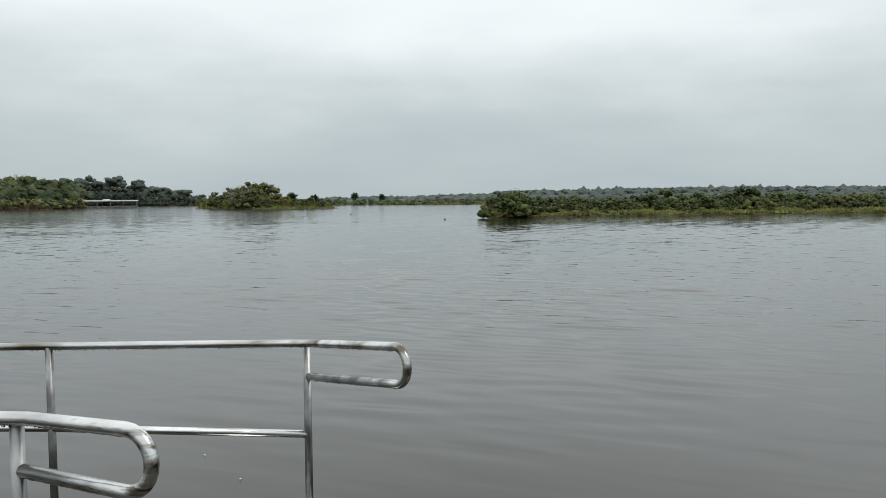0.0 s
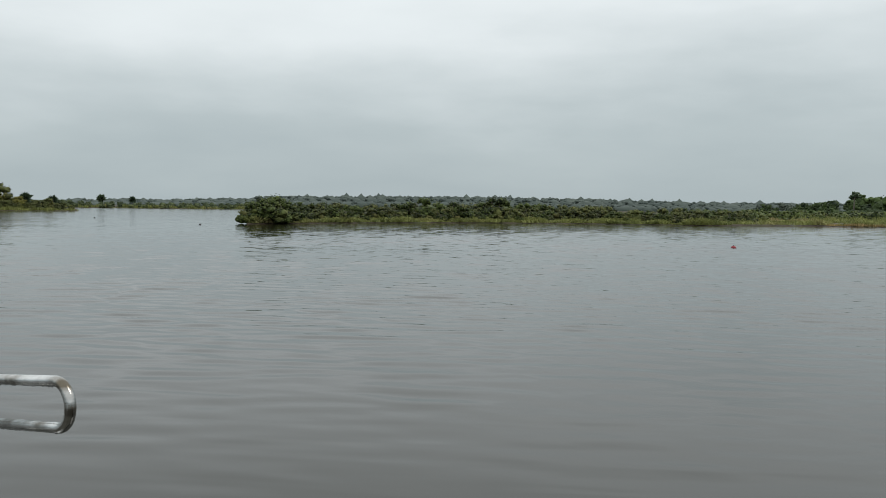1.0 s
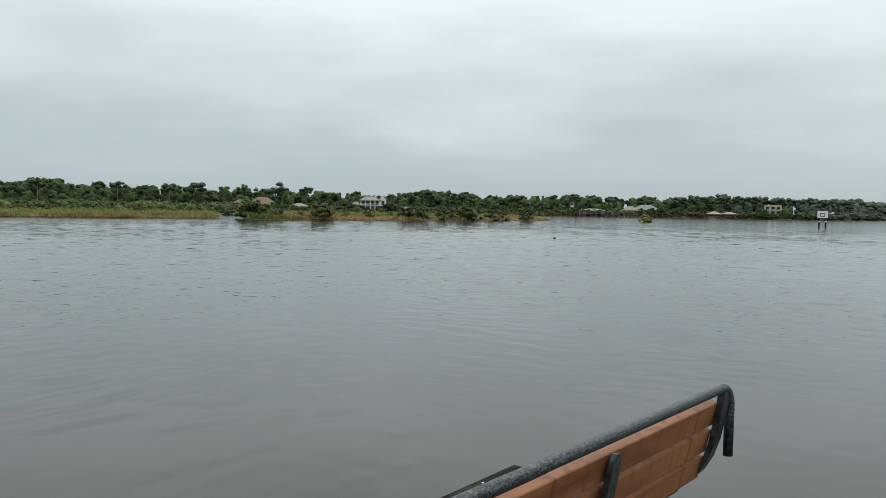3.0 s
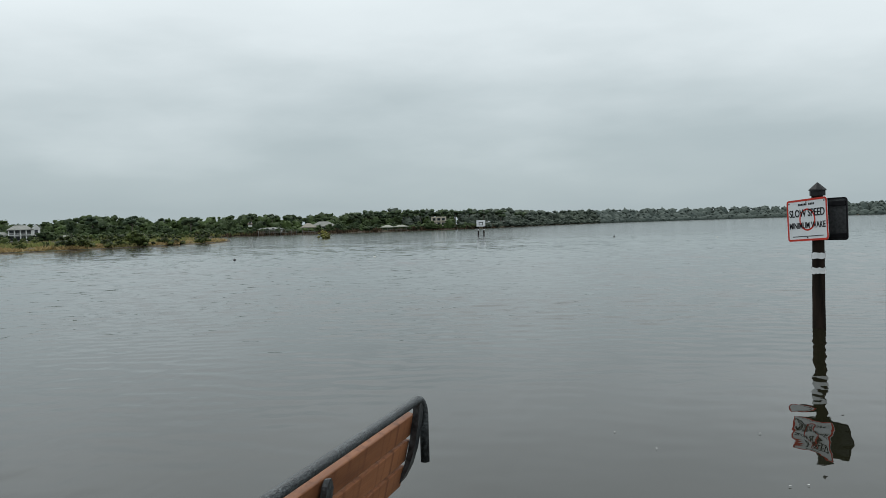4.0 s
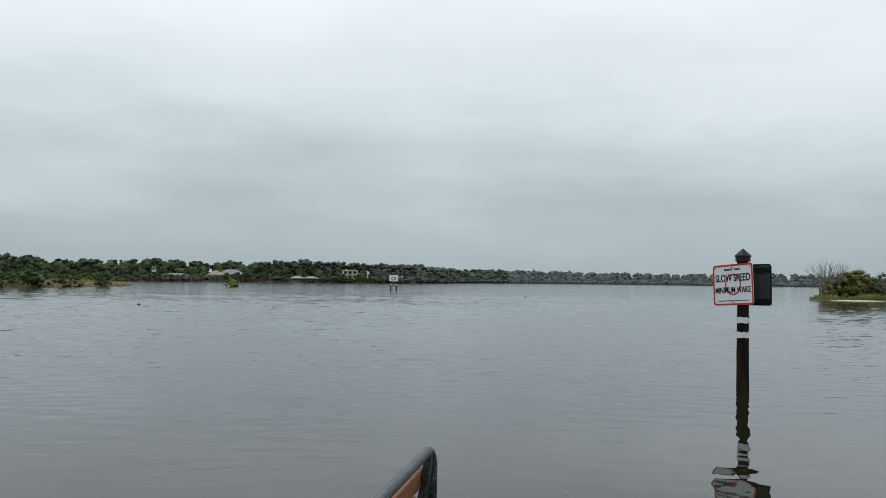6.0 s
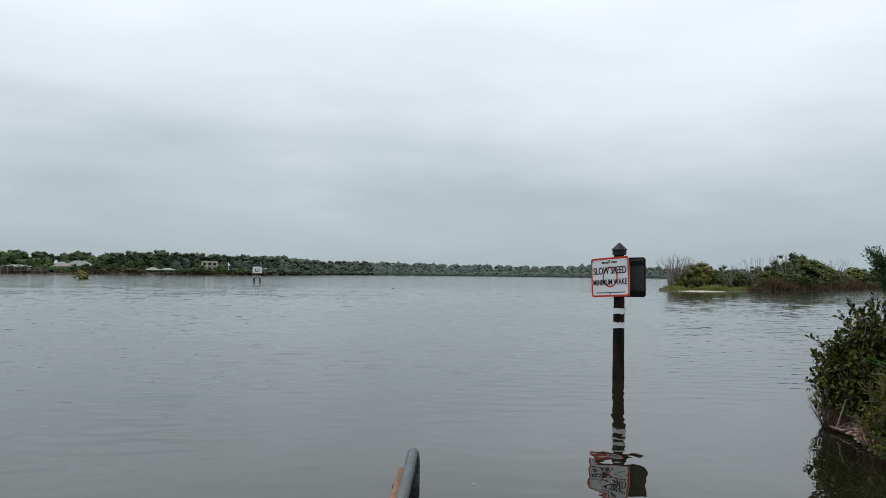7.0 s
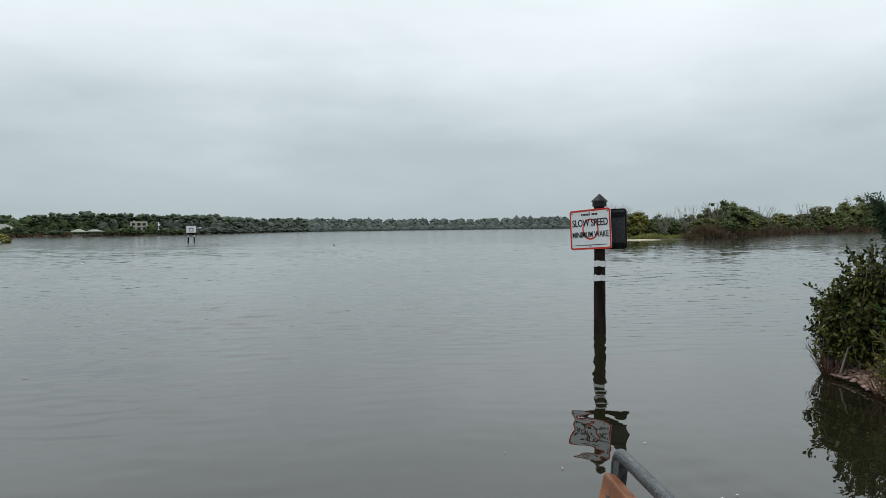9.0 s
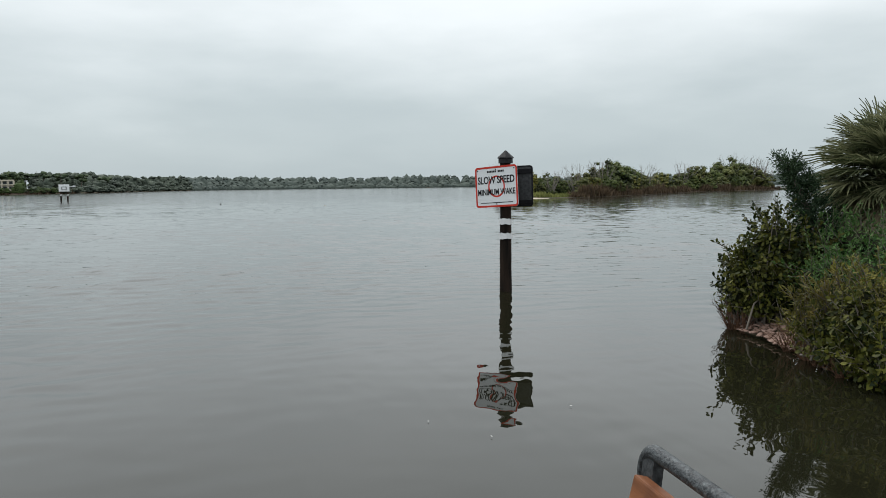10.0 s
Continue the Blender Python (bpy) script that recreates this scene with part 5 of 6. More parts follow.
    for x, y in ((0.0, 0.385), (0.0, -0.385), (0.53, 0.38), (-0.53, 0.38)):
        bm = bmesh.new(); tube(bm, [(x, y, 0.0045), (x, y, 0.014)], 0.014, 8); part("bolt", bm, SIGNBLACK, b1)
    e2 = (RIGHTWARD * 0.79 - VIEW * 0.613).normalized()
    n2 = Vector((e2.y, -e2.x, 0))
    if n2.dot(VIEW) > 0:
        n2 = -n2
    b2 = board("board", e2, n2, -n2 * 0.17 - e2 * 0.05, 0.8, SIGNBACK, "dull dark back of a second board")
    for y in (0.33, -0.36):
        bm = bmesh.new(); box(bm, -0.58, 0.58, y - 0.05, y + 0.05, 0.0045, 0.045, bevel=0.008); part("brace", bm, SIGNBLACK, b2)
    bm = bmesh.new(); ring(bm, rounded_rect(1.22, 0.91, 0.07), rounded_rect(1.17, 0.86, 0.05), 0.0045, 0.02); part("rim", bm, SIGNBLACK, b2)


warning_sign()

# ---- dock, bench, gangway ----
U, NO = Vector((0.896, -0.444, 0)).normalized(), Vector((0.444, 0.896, 0)).normalized()
CORNER = Vector((4.91, 1.16, 0))
DECK = 0.62
DOCK = Matrix(((U.x, NO.x, 0, CORNER.x), (U.y, NO.y, 0, CORNER.y), (0, 0, 1, 0), (0, 0, 0, 1)))


def dock():
    t = tagged(new("floor_dock"), "weathered timber dock deck over the water", "dock", "", "structure")
    t.matrix_world = DOCK
    bm = bmesh.new()
    for y in (-0.25, -2.2, -4.2):
        box(bm, -6.5, -0.1, y - 0.06, y + 0.06, DECK - 0.30, DECK - 0.042)
    part("joist", bm, TIMBER, t)
    for x in (-0.3, -3.1, -6.0):
        for y in (-0.45, -4.0):
            bm = bmesh.new(); tube(bm, [(x, y, -1.5), (x, y, DECK - 0.045)], 0.13, 10); part("pile", bm, PILE, t)
    for k in range(45):
        x = -6.53 + k * 0.145
        bm = bmesh.new(); box(bm, 0, 0.138, -4.4, -0.02, DECK - 0.04, DECK + 0.002 * (k % 3), bevel=0.004)
        p = part("plank", bm, TIMBER, t)
        p.location.x = x


dock()


def kerb():
    t = thing("dock_kerb", "dark weathered timber kerb along the dock edge", "kerb")
    t.matrix_world = DOCK
    bm = bmesh.new(); box(bm, -4.9, 0, -0.15, 0, 0.69, 0.85, bevel=0.008); part("rail", bm, KERBWOOD, t)
    bm = bmesh.new(); box(bm, -0.14, 0, -1.2, -0.153, 0.69, 0.848, bevel=0.008); part("rail", bm, KERBWOOD, t)
    for x in (-0.3, -2.2, -4.2):
        bm = bmesh.new(); box(bm, x - 0.15, x + 0.15, -0.135, -0.02, DECK, 0.69); part("block", bm, KERBWOOD, t)
    bm = bmesh.new(); box(bm, -0.135, -0.02, -1.15, -0.85, DECK, 0.69); part("block", bm, KERBWOOD, t)
    rng = np.random.default_rng(2)
    bm = bmesh.new()
    for _ in range(5):
        ico(bm, (-0.42 + 0.03 * rng.normal(), -0.06 + 0.015 * rng.normal(), 0.851), (0.014 * rng.uniform(0.5, 1.3), 0.012 * rng.uniform(0.5, 1.3), 0.003), 1)
    part("bird_dropping", bm, DROPPING, t, "dried white bird dropping")


kerb()


def bench():
    """x along the seat towards the dock's end, y towards the water in front of it, z from the water."""
    t = thing("bench", "park bench with orange-brown slats and a galvanised pipe frame", "bench")
    bu = Vector((0.882, -0.471, 0)).normalized()
    t.matrix_world = Matrix(((bu.x, -bu.y, 0, 3.985), (bu.y, bu.x, 0, 0.21), (0, 0, 1, 0), (0, 0, 0, 1)))
    L, R, Z = 2.0, 0.0208, 1.531
    # top pipe with both ends bent down
    pts = [(-L - 0.10, 0.01, 1.21)] + [p[:] for p in arc((-L, 0.005, Z - 0.10), (-1, 0, 0), (0, 0, 1), 0.10, 0, 90)]
    pts += [p[:] for p in arc((0.012, 0.0, Z - 0.085), (0, 0, 1), (1, -0.06, 0), 0.085, 0, 90)] + [(0.099, -0.004, 1.228)]
    bm = bmesh.new(); tube(bm, pts, R, 16); part("top_pipe", bm, GALV, t, "wet galvanised top pipe with bent ends")
    # side profile of the frame: (y, z)
    prof = [(0.0, 1.515), (0.010, 1.425), (0.035, 1.30), (0.060, 1.22), (0.095, 1.15), (0.15, 1.085), (0.22, 1.045), (0.34, 1.045), (0.50, 1.065), (0.56, 1.05)]

    def strap(x, first, w, name, pointed, inner=0.004):
        bm = bmesh.new()
        rows = []
        pr = prof[first:]
        if pointed:
            pr = [(0.006, 1.468), (0.009, 1.448)] + pr
        for i, (y, z) in enumerate(pr):
            a, b = pr[max(i - 1, 0)], pr[min(i + 1, len(pr) - 1)]
            dy, dz = b[0] - a[0], b[1] - a[1]
            k = math.hypot(dy, dz)
            ny, nz = -dz / k, dy / k
            ny, nz = (-abs(ny), nz) if ny > 0 else (ny, nz)
            half = w / 2 * ((0.22, 0.75)[i] if pointed and i < 2 else 1)
            o = 0.018
            rows.append([bm.verts.new((x + s * half, y + ny * q, z + nz * q)) for s, q in ((-1, o), (1, o), (1, -inner), (-1, -inner))])
        for a, b in zip(rows, rows[1:]):
            for k in range(4):
                bm.faces.new((a[k], a[(k + 1) % 4], b[(k + 1) % 4], b[k]))
        bm.faces.new(rows[0][::-1]); bm.faces.new(rows[-1])
        bmesh.ops.recalc_face_normals(bm, faces=bm.faces)
        part(name, bm, BLACKSTEEL, t, "black steel support strap")

    strap(0.036, 0, 0.062, "support_strap", False, 0.013)
    strap(-0.94, 1, 0.06, "support_strap", True)
    strap(-L - 0.0, 0, 0.05, "support_strap", False)
    # back slats on the front of the straps
    lean = math.atan2(0.07, 0.29)
    for k in range(4):
        bm = bmesh.new(); box(bm, -L - 0.01, 0.036 if k < 3 else 0.0, 0.0, 0.040, -0.104, 0.0, bevel=0.007)
        z = 1.466 - k * 0.124 * math.cos(lean)
        p = part("back_slat", bm, PLANK, t)
        p.matrix_local = Matrix.Translation((0, 0.016 + k * 0.124 * math.sin(lean), z)) @ Matrix.Rotation(lean, 4, "X")
        if k == 3:
            p.matrix_local = Matrix.Translation((0, 0.112, 1.128)) @ Matrix.Rotation(0.9, 4, "X")
        for x in (-0.06, -0.94, -L + 0.06):
            bm = bmesh.new(); tube(bm, [(x, 0.036, -0.054), (x, 0.045, -0.054)], [0.013, 0.009], 10); part("bolt", bm, BLACKSTEEL, p)
    for k in range(3):
        bm = bmesh.new(); box(bm, -L - 0.01, -0.018, 0, 0.128, 0, 0.042, bevel=0.009)
        p = part("seat_slat", bm, PLANK, t)
        p.matrix_local = Matrix.Translation((0, 0.16 + k * 0.136, 1.062 + k * 0.006)) @ Matrix.Rotation(0.05, 4, "X")
    for x in (0.0, -0.94, -L):
        bm = bmesh.new()
        tube(bm, [(x, 0.26, 1.02), (x, 0.26, DECK + 0.012)], 0.028, 12)
        part("leg", bm, BLACKSTEEL, t)
        bm = bmesh.new(); box(bm, x - 0.06, x + 0.06, 0.18, 0.34, DECK + 0.005, DECK + 0.02); part("foot_plate", bm, BLACKSTEEL, t)


bench()


def handrail(name, label, line, post_at, loop_tip, gap, low_line, posts, foot, metal=None):
    """A pipe rail that runs along line, turns at the last post into a closed hairpin loop that ends at loop_tip."""
    t = thing(name, label, "railing", "gangway railings")
    r = 0.0222
    a, tip = Vector(post_at), Vector(loop_tip)
    way = tip - a
    flat = Vector((way.x, way.y, 0)).normalized()
    half = gap / 2
    end = tip - flat * half
    top_end, low_end = end + Vector((0, 0, half)), end - Vector((0, 0, half))
    low_start = Vector((a.x, a.y, low_line)) + flat * 0.016
    pts = [Vector(p) for p in line]
    # a soft turn at the post
    turn = [pts[-1].lerp(pts[-2], 0.06), pts[-1].lerp(pts[-2], 0.02) + (top_end - pts[-1]) * 0.03, pts[-1] + (top_end - pts[-1]) * 0.12]
    pts = pts[:-1] + turn + [top_end]
    slope = (top_end - a).normalized()
    hair = [end + half * (math.cos(q) * Vector((0, 0, 1)) + math.sin(q) * flat) for q in (math.pi * k / 12 for k in range(1, 12))]
    bm = bmesh.new(); tube(bm, pts + hair + [low_end, low_start], r, 14); part("top_rail", bm, metal or ALU, t)
    # drops that hang under the wet pipe
    rng = np.random.default_rng(len(label))
    bm = bmesh.new()
    run = [(pts[0], pts[-2], 260), (pts[-2], top_end, 50), (low_start, low_end, 45)]
    for p, q, n in run:
        for _ in range(n):
            c = p.lerp(q, rng.random())
            e = rng.uniform(0.0018, 0.0035)
            ico(bm, (c.x, c.y, c.z - r - e * 0.3), (e, e, e * 1.1), 1)
    tagged(part("drip_line", bm, DRIP, t), "row of water drops under the pipe", "", "", "stuff")
    for x, y, z in posts:
        bm = bmesh.new(); tube(bm, [(x, y, foot), (x, y, z)], r, 12); part("post", bm, POSTALU, t)
        bm = bmesh.new(); tube(bm, [(x, y, foot), (x, y, foot + 0.012)], 0.06, 12); part("foot_plate", bm, ALU, t)
    return t


far_rail = handrail("gangway_railing", "brushed aluminium pipe railing with hairpin end by the gangway", [(-6.6, 4.50, 1.425), (-0.78, 4.56, 1.440)], (-0.78, 4.56, 1.440), (-0.175, 3.80, 1.449), 0.184, 1.250,
                    [(-0.78, 4.56, 1.425), (-2.24, 4.545, 1.43), (-3.72, 4.53, 1.43), (-5.2, 4.515, 1.43)], 0.36)
bm = bmesh.new(); tube(bm, [(-6.6, 4.50, 1.03), (-2.24, 4.545, 0.965), (-0.785, 4.56, 0.915)], 0.0222, 12); part("middle_rail", bm, ALU, far_rail)
near_rail = handrail("gangway_railing", "brushed aluminium pipe railing with a worn scuffed hairpin end", [(-6.6, 2.30, 1.59), (-1.315, 2.45, 1.59)], (-1.315, 2.45, 1.59), (-0.83, 2.25, 1.505), 0.185, 1.425,
                     [(-1.315, 2.45, 1.575), (-2.8, 2.41, 1.585), (-4.3, 2.37, 1.585), (-5.8, 2.33, 1.585)], 0.36, SCUFFED)
bm = bmesh.new(); tube(bm, [(-6.6, 2.30, 1.08), (-1.315, 2.45, 1.08)], 0.0222, 12); part("middle_rail", bm, ALU, near_rail)


def gangway():
    t = thing("gangway", "low aluminium gangway deck between two pipe railings", "gangway")
    for k in range(36):
        bm = bmesh.new(); box(bm, 0, 0.145, 2.20, 4.64, 0.31, 0.36, bevel=0.004)
        p = part("plank", bm, TIMBER, t); p.location.x = -6.6 + k * 0.152
    for y in (2.22, 4.54):
        bm = bmesh.new(); box(bm, -6.6, -1.1 if y < 3 else -0.62, y, y + 0.08, 0.10, 0.308); part("side_beam", bm, ALU, t)
    bm = bmesh.new(); box(bm, -1.12, -0.66, 3.9, 4.64, 0.31, 0.358); part("landing_plate", bm, ALU, t)
    for x in (-5.8, -3.0, -1.3):
        for y in (2.6, 4.2):
            bm = bmesh.new(); tube(bm, [(x, y, -1.2), (x, y, 0.31)], 0.10, 10); part("pile", bm, PILE, t)


gangway()

# ---- planted bank beside the dock ----
def near_bank():
    edge = [(9.55, -9.75), (9.15, -9.15), (8.55, -8.85), (8.0, -8.35), (7.20, -7.95), (6.30, -7.55), (5.2, -7.1), (4.0, -6.9), (1.5, -6.72), (-2, -7.52), (-9, -8.52), (-12, -21.52), (-6, -33.52), (6, -32.52), (9.2, -23.52), (9.6, -15.52), (9.8, -11.52)]
    n = len(edge)
    cx, cy = 3.0, -18.0
    bm = bmesh.new()
    rings = []
    fine = []
    for i in range(n):
        a, b = Vector(edge[i]), Vector(edge[(i + 1) % n])
        m = max(2, int((b - a).length / 0.25)) if i in range(0, 8) else 6
        fine += [a.lerp(b, k / m) for k in range(m)]
    for f, z in ((1.035, -0.5), (1.0, -0.02), (0.975, 0.14), (0.93, 0.30), (0.7, 0.55), (0.3, 0.8)):
        ringv = []
        for p in fine:
            q = Vector((cx + (p.x - cx) * f, cy + (p.y - cy) * f, z))
            q.x += 0.10 * noise.noise(q * 2.3); q.y += 0.10 * noise.noise(q * 2.3 + Vector((3, 3, 3))); q.z += 0.05 * noise.noise(q * 3.0)
            ringv.append(bm.verts.new(q))
        rings.append(ringv)
    for a, b in zip(rings, rings[1:]):
        for k in range(len(a)):
            bm.faces.new((a[k], a[(k + 1) % len(a)], b[(k + 1) % len(a)], b[k])).smooth = True
    bm.faces.new(rings[-1])
    bmesh.ops.recalc_face_normals(bm, faces=bm.faces)
    ob = part("ground_near_bank", bm, MUD, None)
    tagged(ob, "muddy bank at the water's edge beside the dock", "bank", "", "structure")
    rng = np.random.default_rng(8)
    bm = bmesh.new()
    for _ in range(420):
        i = int(rng.choice([0, 1, 1, 1, 2, 2, 2, 2, 3, 4]))
        a, b = Vector(edge[i]), Vector(edge[i + 1])
        p = a.lerp(b, rng.random())
        d = Vector((cx - p.x, cy - p.y)).normalized()
        q = p + d * rng.uniform(-0.12, 0.40)
        r = rng.uniform(0.014, 0.045)
        ico(bm, (q.x, q.y, 0.05 + 0.25 * max(0, (q - p).dot(d)) + r * 0.4), (r * rng.uniform(0.7, 1.5), r * rng.uniform(0.7, 1.5), r * 0.55), 1, 0.6, rng.uniform(0, 50))
    tagged(part("shell_stones", bm, SHELL, None), "scattered pinkish stones and shells at the waterline", "stones", "", "stuff")


near_bank()
rng = np.random.default_rng(12)
RUSTTWIG = mat("reddish_dry_twig", (0.075, 0.034, 0.018), (0.20, 0.105, 0.060), 4.0, (0.7, 0.9), island=0.3)
for x, y, h in ((9.55, -9.6, 0.6), (9.4, -9.3, 0.55), (9.1, -9.15, 0.45), (9.7, -9.9, 0.5), (8.0, -8.35, 0.5), (7.6, -8.0, 0.55), (7.3, -7.75, 0.4), (6.9, -7.4, 0.4), (9.35, -9.5, 0.7)):
    bare_shrub((x, y, 0.06), h, rng, "reddish dry twigs at the foot of the bank bushes", RUSTTWIG, 1.8)


def leafy_bush(name, label, lumps, per, leaf, material, rng, aspect=0.5, sprigs=60, spread=0.8, stem_r=0.018, sprig_leaves=11, low=-0.6):
    """A close bush: stems, crown of oval leaves, and loose sprigs that break its outline."""
    c = Vector((sum(l[0] for l in lumps) / len(lumps), sum(l[1] for l in lumps) / len(lumps), 0))
    t = thing(name, label, "bush", "", c)
    loc = [(x - c.x, y - c.y, z, rx, ry, rz) for x, y, z, rx, ry, rz in lumps]
    bm = bmesh.new()
    P, O, W = [], [], []
    for x, y, z, rx, ry, rz in loc:
        for _ in range(5):
            d = unit(rng.normal(size=3) + np.array([0, 0, 0.6]))
            tip = np.array([x, y, z]) + d * np.array([rx, ry, rz]) * 0.85
            base = np.array([x + rng.normal() * 0.12, y + rng.normal() * 0.12, 0.10])
            mid = (base + tip) / 2 + rng.normal(size=3) * 0.08
            tube(bm, [base, mid, tip], [stem_r, stem_r * 0.7, stem_r * 0.3], 5, False)
    for _ in range(sprigs):
        x, y, z, rx, ry, rz = loc[rng.integers(len(loc))]
        d = unit(rng.normal(size=3) + np.array([0, 0, 0.45]))
        if d[2] < -0.3:
            continue
        s = np.array([x, y, z]) + d * np.array([rx, ry, rz]) * 0.8
        e = s + unit(d + np.array([0, 0, 0.5]) + 0.25 * rng.normal(size=3)) * rng.uniform(0.16, 0.42)
        tube(bm, [s, e], [0.006, 0.003], 4, False)
        for k in range(sprig_leaves):
            q = s + (e - s) * (0.25 + 0.78 * k / sprig_leaves)
            P.append(q); O.append(unit(rng.normal(size=3) + np.array([0, 0, 0.8]))); W.append((e - s) * 2 + rng.normal(size=3) * 0.25)
    part("stem", bm, BARK, t)
    big = cloud(rng, loc, per, leaf, aspect, spread, True, low=low, shell=0.4)
    extra = leaves(rng, np.array(P), np.array(O), leaf * 1.05, aspect, 0.4, oval=True, way=np.array(W) * 3)
    mesh_ob("leaves", soup("leaves", *joined(big, extra)), material, t)
    # inner leaves round closed cores that carry the painted shade colour
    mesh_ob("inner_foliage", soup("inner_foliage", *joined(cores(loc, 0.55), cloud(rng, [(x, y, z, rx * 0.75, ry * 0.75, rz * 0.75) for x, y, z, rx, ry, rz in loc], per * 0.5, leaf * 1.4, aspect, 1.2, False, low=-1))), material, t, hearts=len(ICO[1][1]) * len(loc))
    return t


rng = np.random.default_rng(44)
leafy_bush("mangrove_bush", "glossy dark green mangrove bush overhanging the water",
           [(9.31, -9.45, 0.50, 0.40, 0.38, 0.36), (9.38, -9.45, 0.82, 0.32, 0.32, 0.34), (9.17, -9.55, 1.16, 0.35, 0.36, 0.34), (8.93, -9.65, 1.43, 0.30, 0.32, 0.32), (8.80, -9.75, 1.05, 0.47, 0.45, 0.46),
            (8.97, -9.45, 0.72, 0.46, 0.42, 0.42), (8.60, -9.55, 0.62, 0.42, 0.40, 0.38), (8.53, -9.85, 1.12, 0.42, 0.40, 0.40), (8.90, -9.30, 0.42, 0.34, 0.26, 0.24), (9.15, -10.0, 0.8, 0.5, 0.5, 0.55), (9.45, -9.9, 0.55, 0.4, 0.4, 0.4)],
           3600, 0.075, NEARLEAF, rng, aspect=0.58, sprigs=300, spread=0.6, sprig_leaves=11, low=-0.8)
leafy_bush("broadleaf_bush", "fresh green fine-leaved bush behind the mangrove",
           [(8.50, -9.95, 1.30, 0.32, 0.32, 0.30), (8.22, -10.0, 1.36, 0.36, 0.36, 0.33), (7.81, -9.92, 1.36, 0.40, 0.40, 0.34), (7.39, -9.75, 1.30, 0.42, 0.42, 0.36), (7.88, -9.40, 1.00, 0.40, 0.38, 0.36), (7.33, -9.15, 1.00, 0.42, 0.40, 0.36),
            (6.86, -9.16, 1.15, 0.46, 0.44, 0.40), (8.2, -9.55, 0.85, 0.45, 0.4, 0.42), (7.6, -9.0, 0.7, 0.45, 0.4, 0.42), (7.0, -8.8, 0.7, 0.45, 0.4, 0.42)],
           3600, 0.052, NEARGREEN, rng, aspect=0.34, sprigs=220, spread=0.9, sprig_leaves=16)
leafy_bush("wispy_shrub", "wispy yellow-green shrub with reddish dry twigs",
           [(7.72, -8.22, 0.34, 0.24, 0.24, 0.28), (7.55, -8.25, 0.55, 0.28, 0.28, 0.30), (7.19, -8.15, 0.72, 0.33, 0.33, 0.34), (6.77, -8.0, 0.88, 0.36, 0.36, 0.34), (7.35, -7.95, 0.40, 0.30, 0.28, 0.30), (6.23, -7.6, 0.70, 0.42, 0.42, 0.40), (5.7, -7.4, 0.7, 0.45, 0.42, 0.42)],
           4200, 0.075, WISP, rng, aspect=0.20, sprigs=260, spread=1.1, sprig_leaves=18)
leafy_bush("waterside_bush", "olive green leafy bush leaning over the dark water",
           [(7.07, -7.79, 0.40, 0.35, 0.33, 0.32), (6.70, -7.67, 0.50, 0.37, 0.35, 0.34), (6.90, -7.56, 0.20, 0.27, 0.25, 0.20), (6.46, -7.33, 0.26, 0.30, 0.27, 0.24), (6.03, -7.10, 0.32, 0.33, 0.30, 0.28), (6.3, -7.45, 0.55, 0.38, 0.36, 0.34), (7.25, -7.75, 0.20, 0.26, 0.24, 0.20), (6.68, -7.40, 0.14, 0.28, 0.24, 0.16), (6.25, -7.08, 0.14, 0.30, 0.24, 0.16)],
           3600, 0.074, NEARLEAF, rng, aspect=0.56, sprigs=150, spread=0.6, sprig_leaves=12)


def cedar(at, height, rng):
    t = thing("cedar_tree", "small dark leaning cedar between palm and bush", "tree", "", at)

    def axis(f):
        return np.array([0.50 * f ** 1.6, 0.52 * f ** 1.6, f * height])

    bm = bmesh.new(); tube(bm, [tuple(axis(f) - np.array([0, 0, 0.2 * (f == 0)])) for f in (0, 0.25, 0.5, 0.75, 1.0)], [0.07, 0.06, 0.045, 0.028, 0.010], 8)
    P, O, W = [], [], []
    for k in range(64):
        f = 0.10 + 0.90 * (k + 0.5) / 64
        a = 2.4 * k + rng.normal() * 0.3
        ln = (1.08 - f) * 0.44 * rng.uniform(0.55, 1.15) + 0.10
        way = unit(np.array([math.cos(a), math.sin(a), rng.uniform(0.25, 0.9)]))
        s, e = axis(f), axis(f) + way * ln
        tube(bm, [tuple(s), tuple(e)], [0.012, 0.004], 4, False)
        for j in range(int(26 + 60 * ln)):
            g = 0.25 + 0.8 * rng.random()
            d = unit(way + np.array([0, 0, 0.35]) + 0.75 * rng.normal(size=3))
            for q in range(7):
                P.append(s + (e - s) * g + d * 0.024 * q + 0.012 * rng.normal(size=3)); O.append(unit(rng.normal(size=3))); W.append(d * 3)
    part("trunk", bm, BARK, t)
    v, f = leaves(rng, np.array(P), np.array(O), 0.052, 0.32, 0.5, way=np.array(W))
    mesh_ob("crown", soup("crown", v, f), CEDAR, t)


cedar((8.36, -10.30, 0.45), 2.08, np.random.default_rng(6))


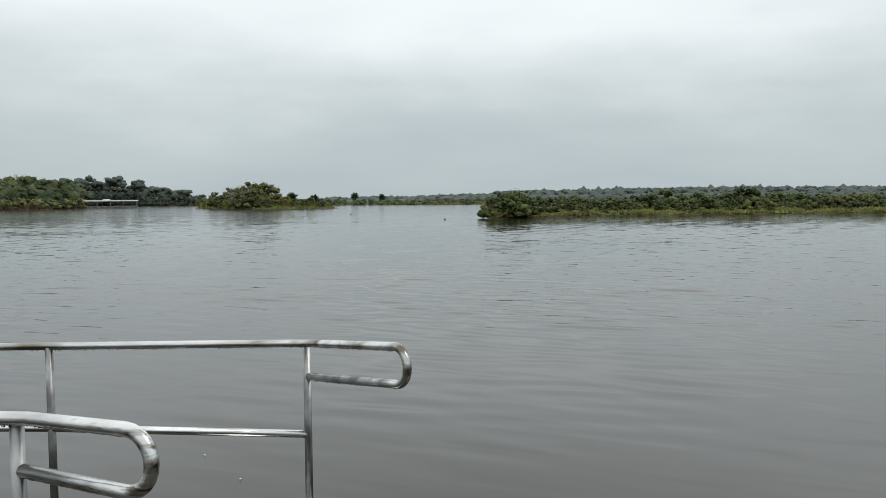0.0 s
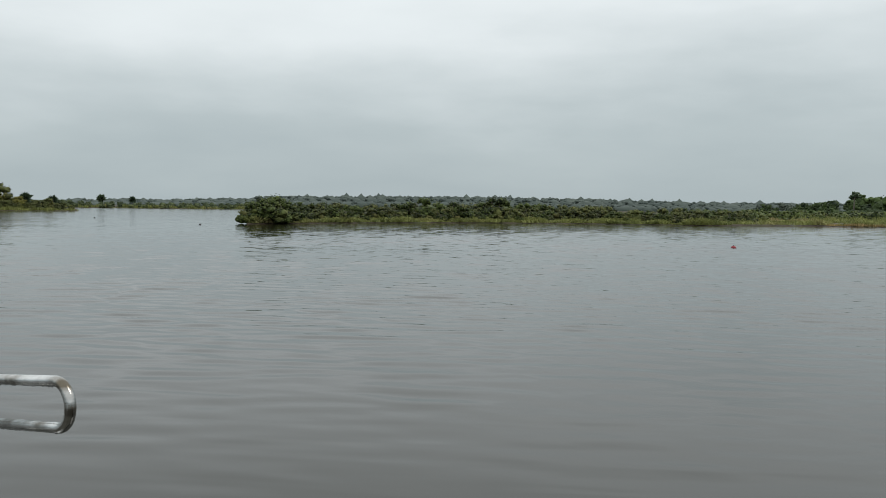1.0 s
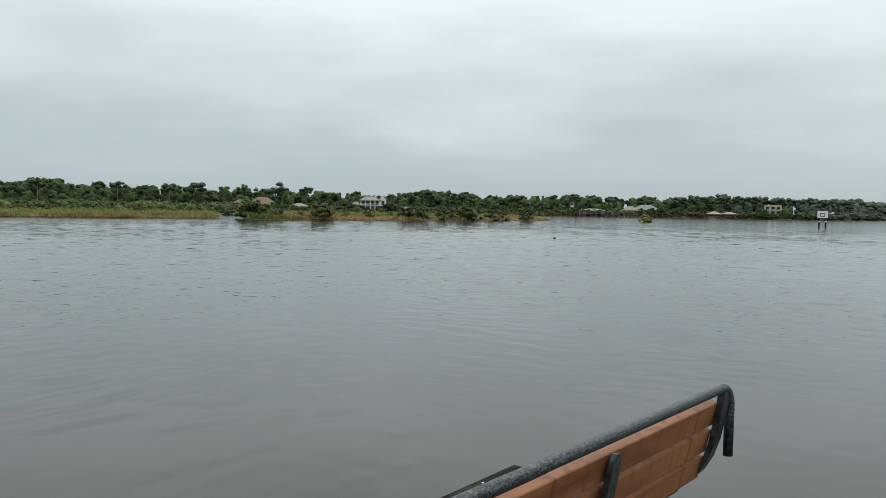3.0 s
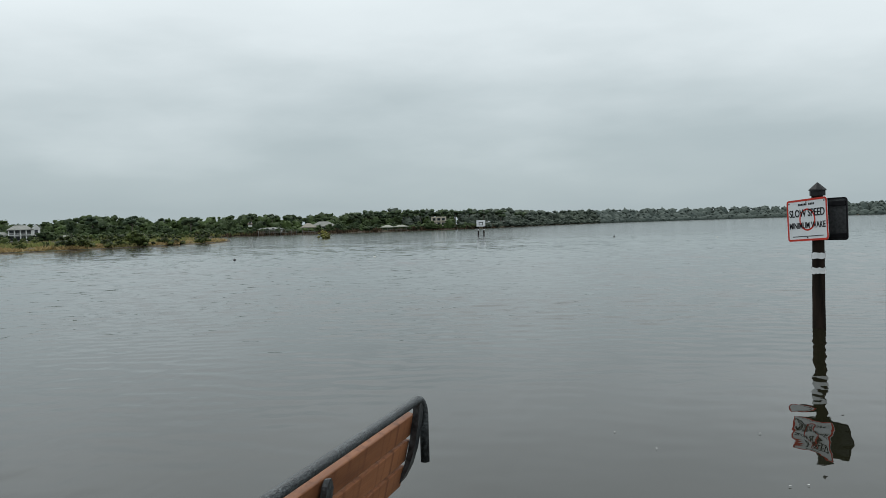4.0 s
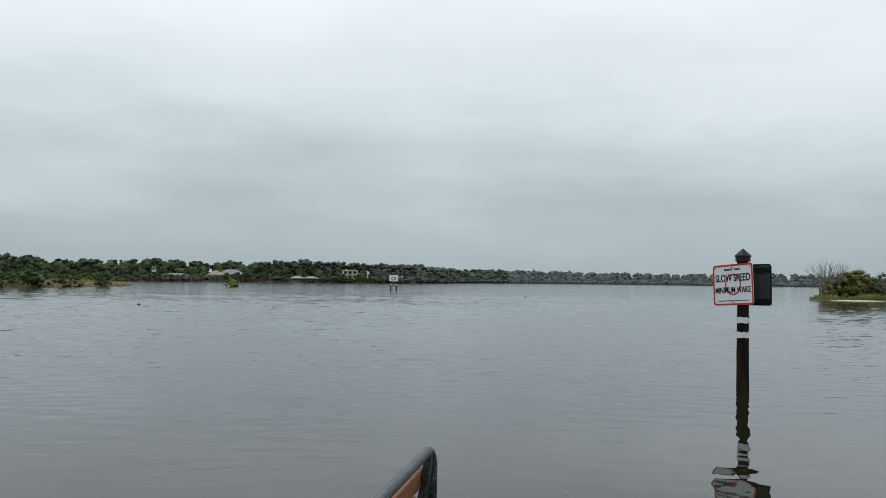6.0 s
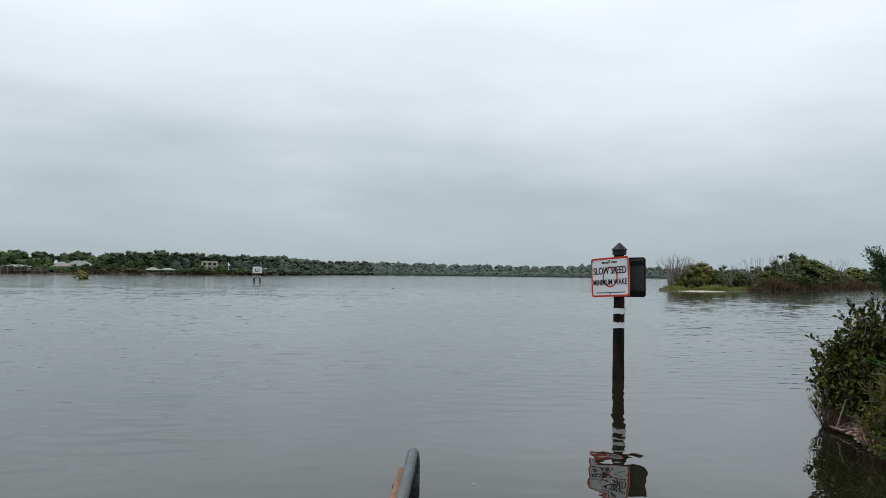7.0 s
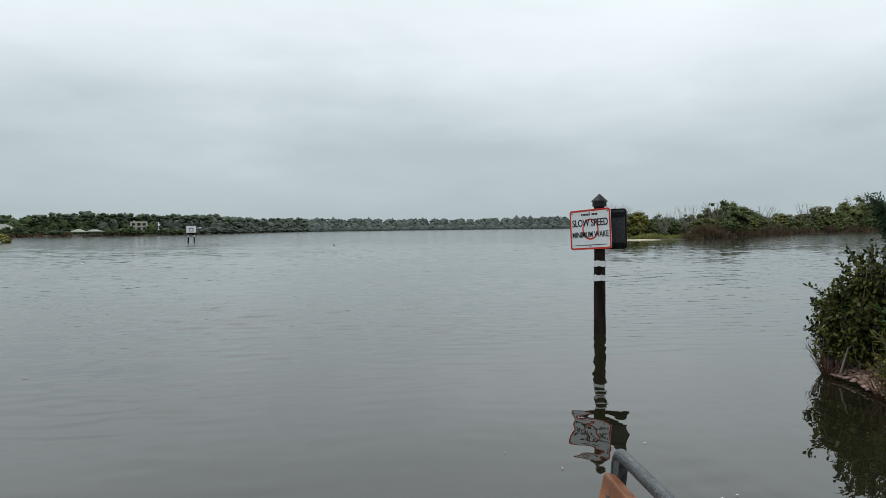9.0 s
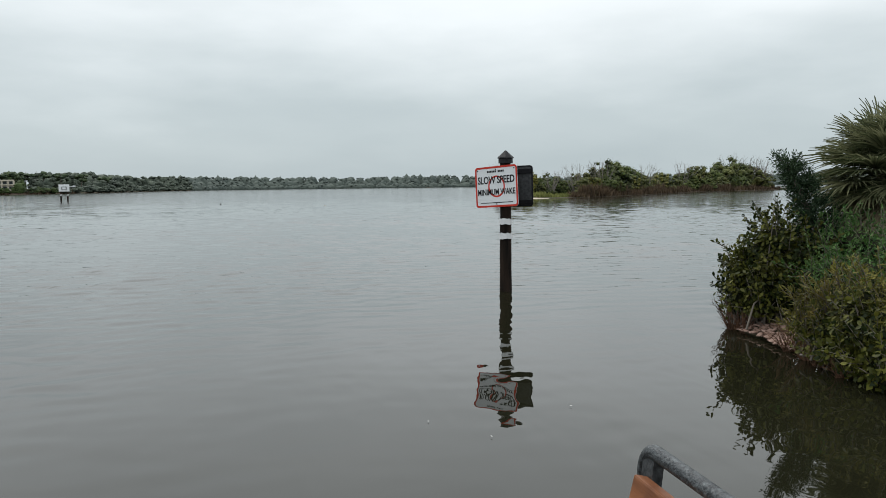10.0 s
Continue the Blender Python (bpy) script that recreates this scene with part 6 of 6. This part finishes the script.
def palm(at, height, rng):
    t = thing("cabbage_palm", "shaggy cabbage palm with stiff fan fronds beside the water", "palm", "", at)
    bm = bmesh.new()
    tube(bm, [(0.05 * math.sin(k), 0.04 * math.cos(1.3 * k), z) for k, z in enumerate(np.linspace(-0.3, height, 9))], [0.20 + 0.03 * (k % 2) for k in range(9)], 12)
    trunk = part("trunk", bm, BARK, t)
    for k in range(26):
        a, z = 2.4 * k, 0.3 + height * k / 27
        bm = bmesh.new()
        o = Vector((math.cos(a), math.sin(a), 0))
        tube(bm, [o * 0.17 + Vector((0, 0, z)), o * 0.27 + Vector((0, 0, z + 0.16)), o * 0.34 + Vector((0, 0, z + 0.34))], [0.05, 0.04, 0.022], 5)
        part("leaf_boot", bm, BARK, trunk)

    def frond(a, tilt, petiole, blade, dead):
        """A fan of narrow folded segments round the end of a curved stalk."""
        out, up = Vector((math.cos(a), math.sin(a), 0)), Vector((0, 0, 1))
        base = Vector((0, 0, height - 0.1 + 0.15 * rng.random())) + out * 0.12
        way = (out * math.cos(tilt) + up * math.sin(tilt)).normalized()
        end = base + way * petiole - up * 0.10 * petiole
        side = way.cross(up).normalized()
        face = side.cross(way).normalized()
        V, F = [], []
        n = 44
        for i in range(n):
            s = (i + 0.5) / n * 2 - 1
            ang = s * radians(118)
            d = (way * math.cos(ang) + side * math.sin(ang) + face * (0.25 * abs(s) + 0.08 * rng.normal())).normalized()
            ln = blade * (1.0 - 0.28 * abs(s)) * rng.uniform(0.88, 1.08)
            w = 0.020
            q = d.cross(face).normalized()
            b0 = len(V)
            droop = (0.30 if not dead else 0.65) * ln
            for k, f in enumerate((0.05, 0.4, 0.7, 1.0)):
                c = end + d * ln * f - up * droop * max(0, f - 0.35) ** 2 * 1.6 - (way * 0.05 if k == 0 else way * 0)
                ww = w * (0.6, 1.0, 0.7, 0.08)[k]
                V += [(c - q * ww)[:], (c + face * -0.010)[:], (c + q * ww)[:]]
            for k in range(3):
                p = b0 + 3 * k
                F += [(p, p + 3, p + 4, p + 1), (p + 1, p + 4, p + 5, p + 2)]
        me = soup("frond", V, F)
        ob = mesh_ob("frond", me, DEADFROND if dead else FROND, t, "brown drooping dead fan frond" if dead else "")
        bm = bmesh.new(); tube(bm, [base, base.lerp(end, 0.5) + up * 0.04, end], [0.022, 0.016, 0.010], 6)
        part("stalk", bm, DEADFROND if dead else FROND, ob)

    k = 0
    for tilt, count, dead in ((74, 6, False), (54, 10, False), (34, 12, False), (14, 13, False), (-6, 13, False), (-24, 11, False), (-40, 10, True), (-56, 10, True), (-70, 9, True)):
        for i in range(count):
            frond(2.399 * k + rng.normal() * 0.15, radians(tilt + rng.normal() * 7), rng.uniform(0.42, 0.72), rng.uniform(0.62, 0.88), dead)
            k += 1


palm((7.92, -11.36, 0.45), 1.95, np.random.default_rng(9))
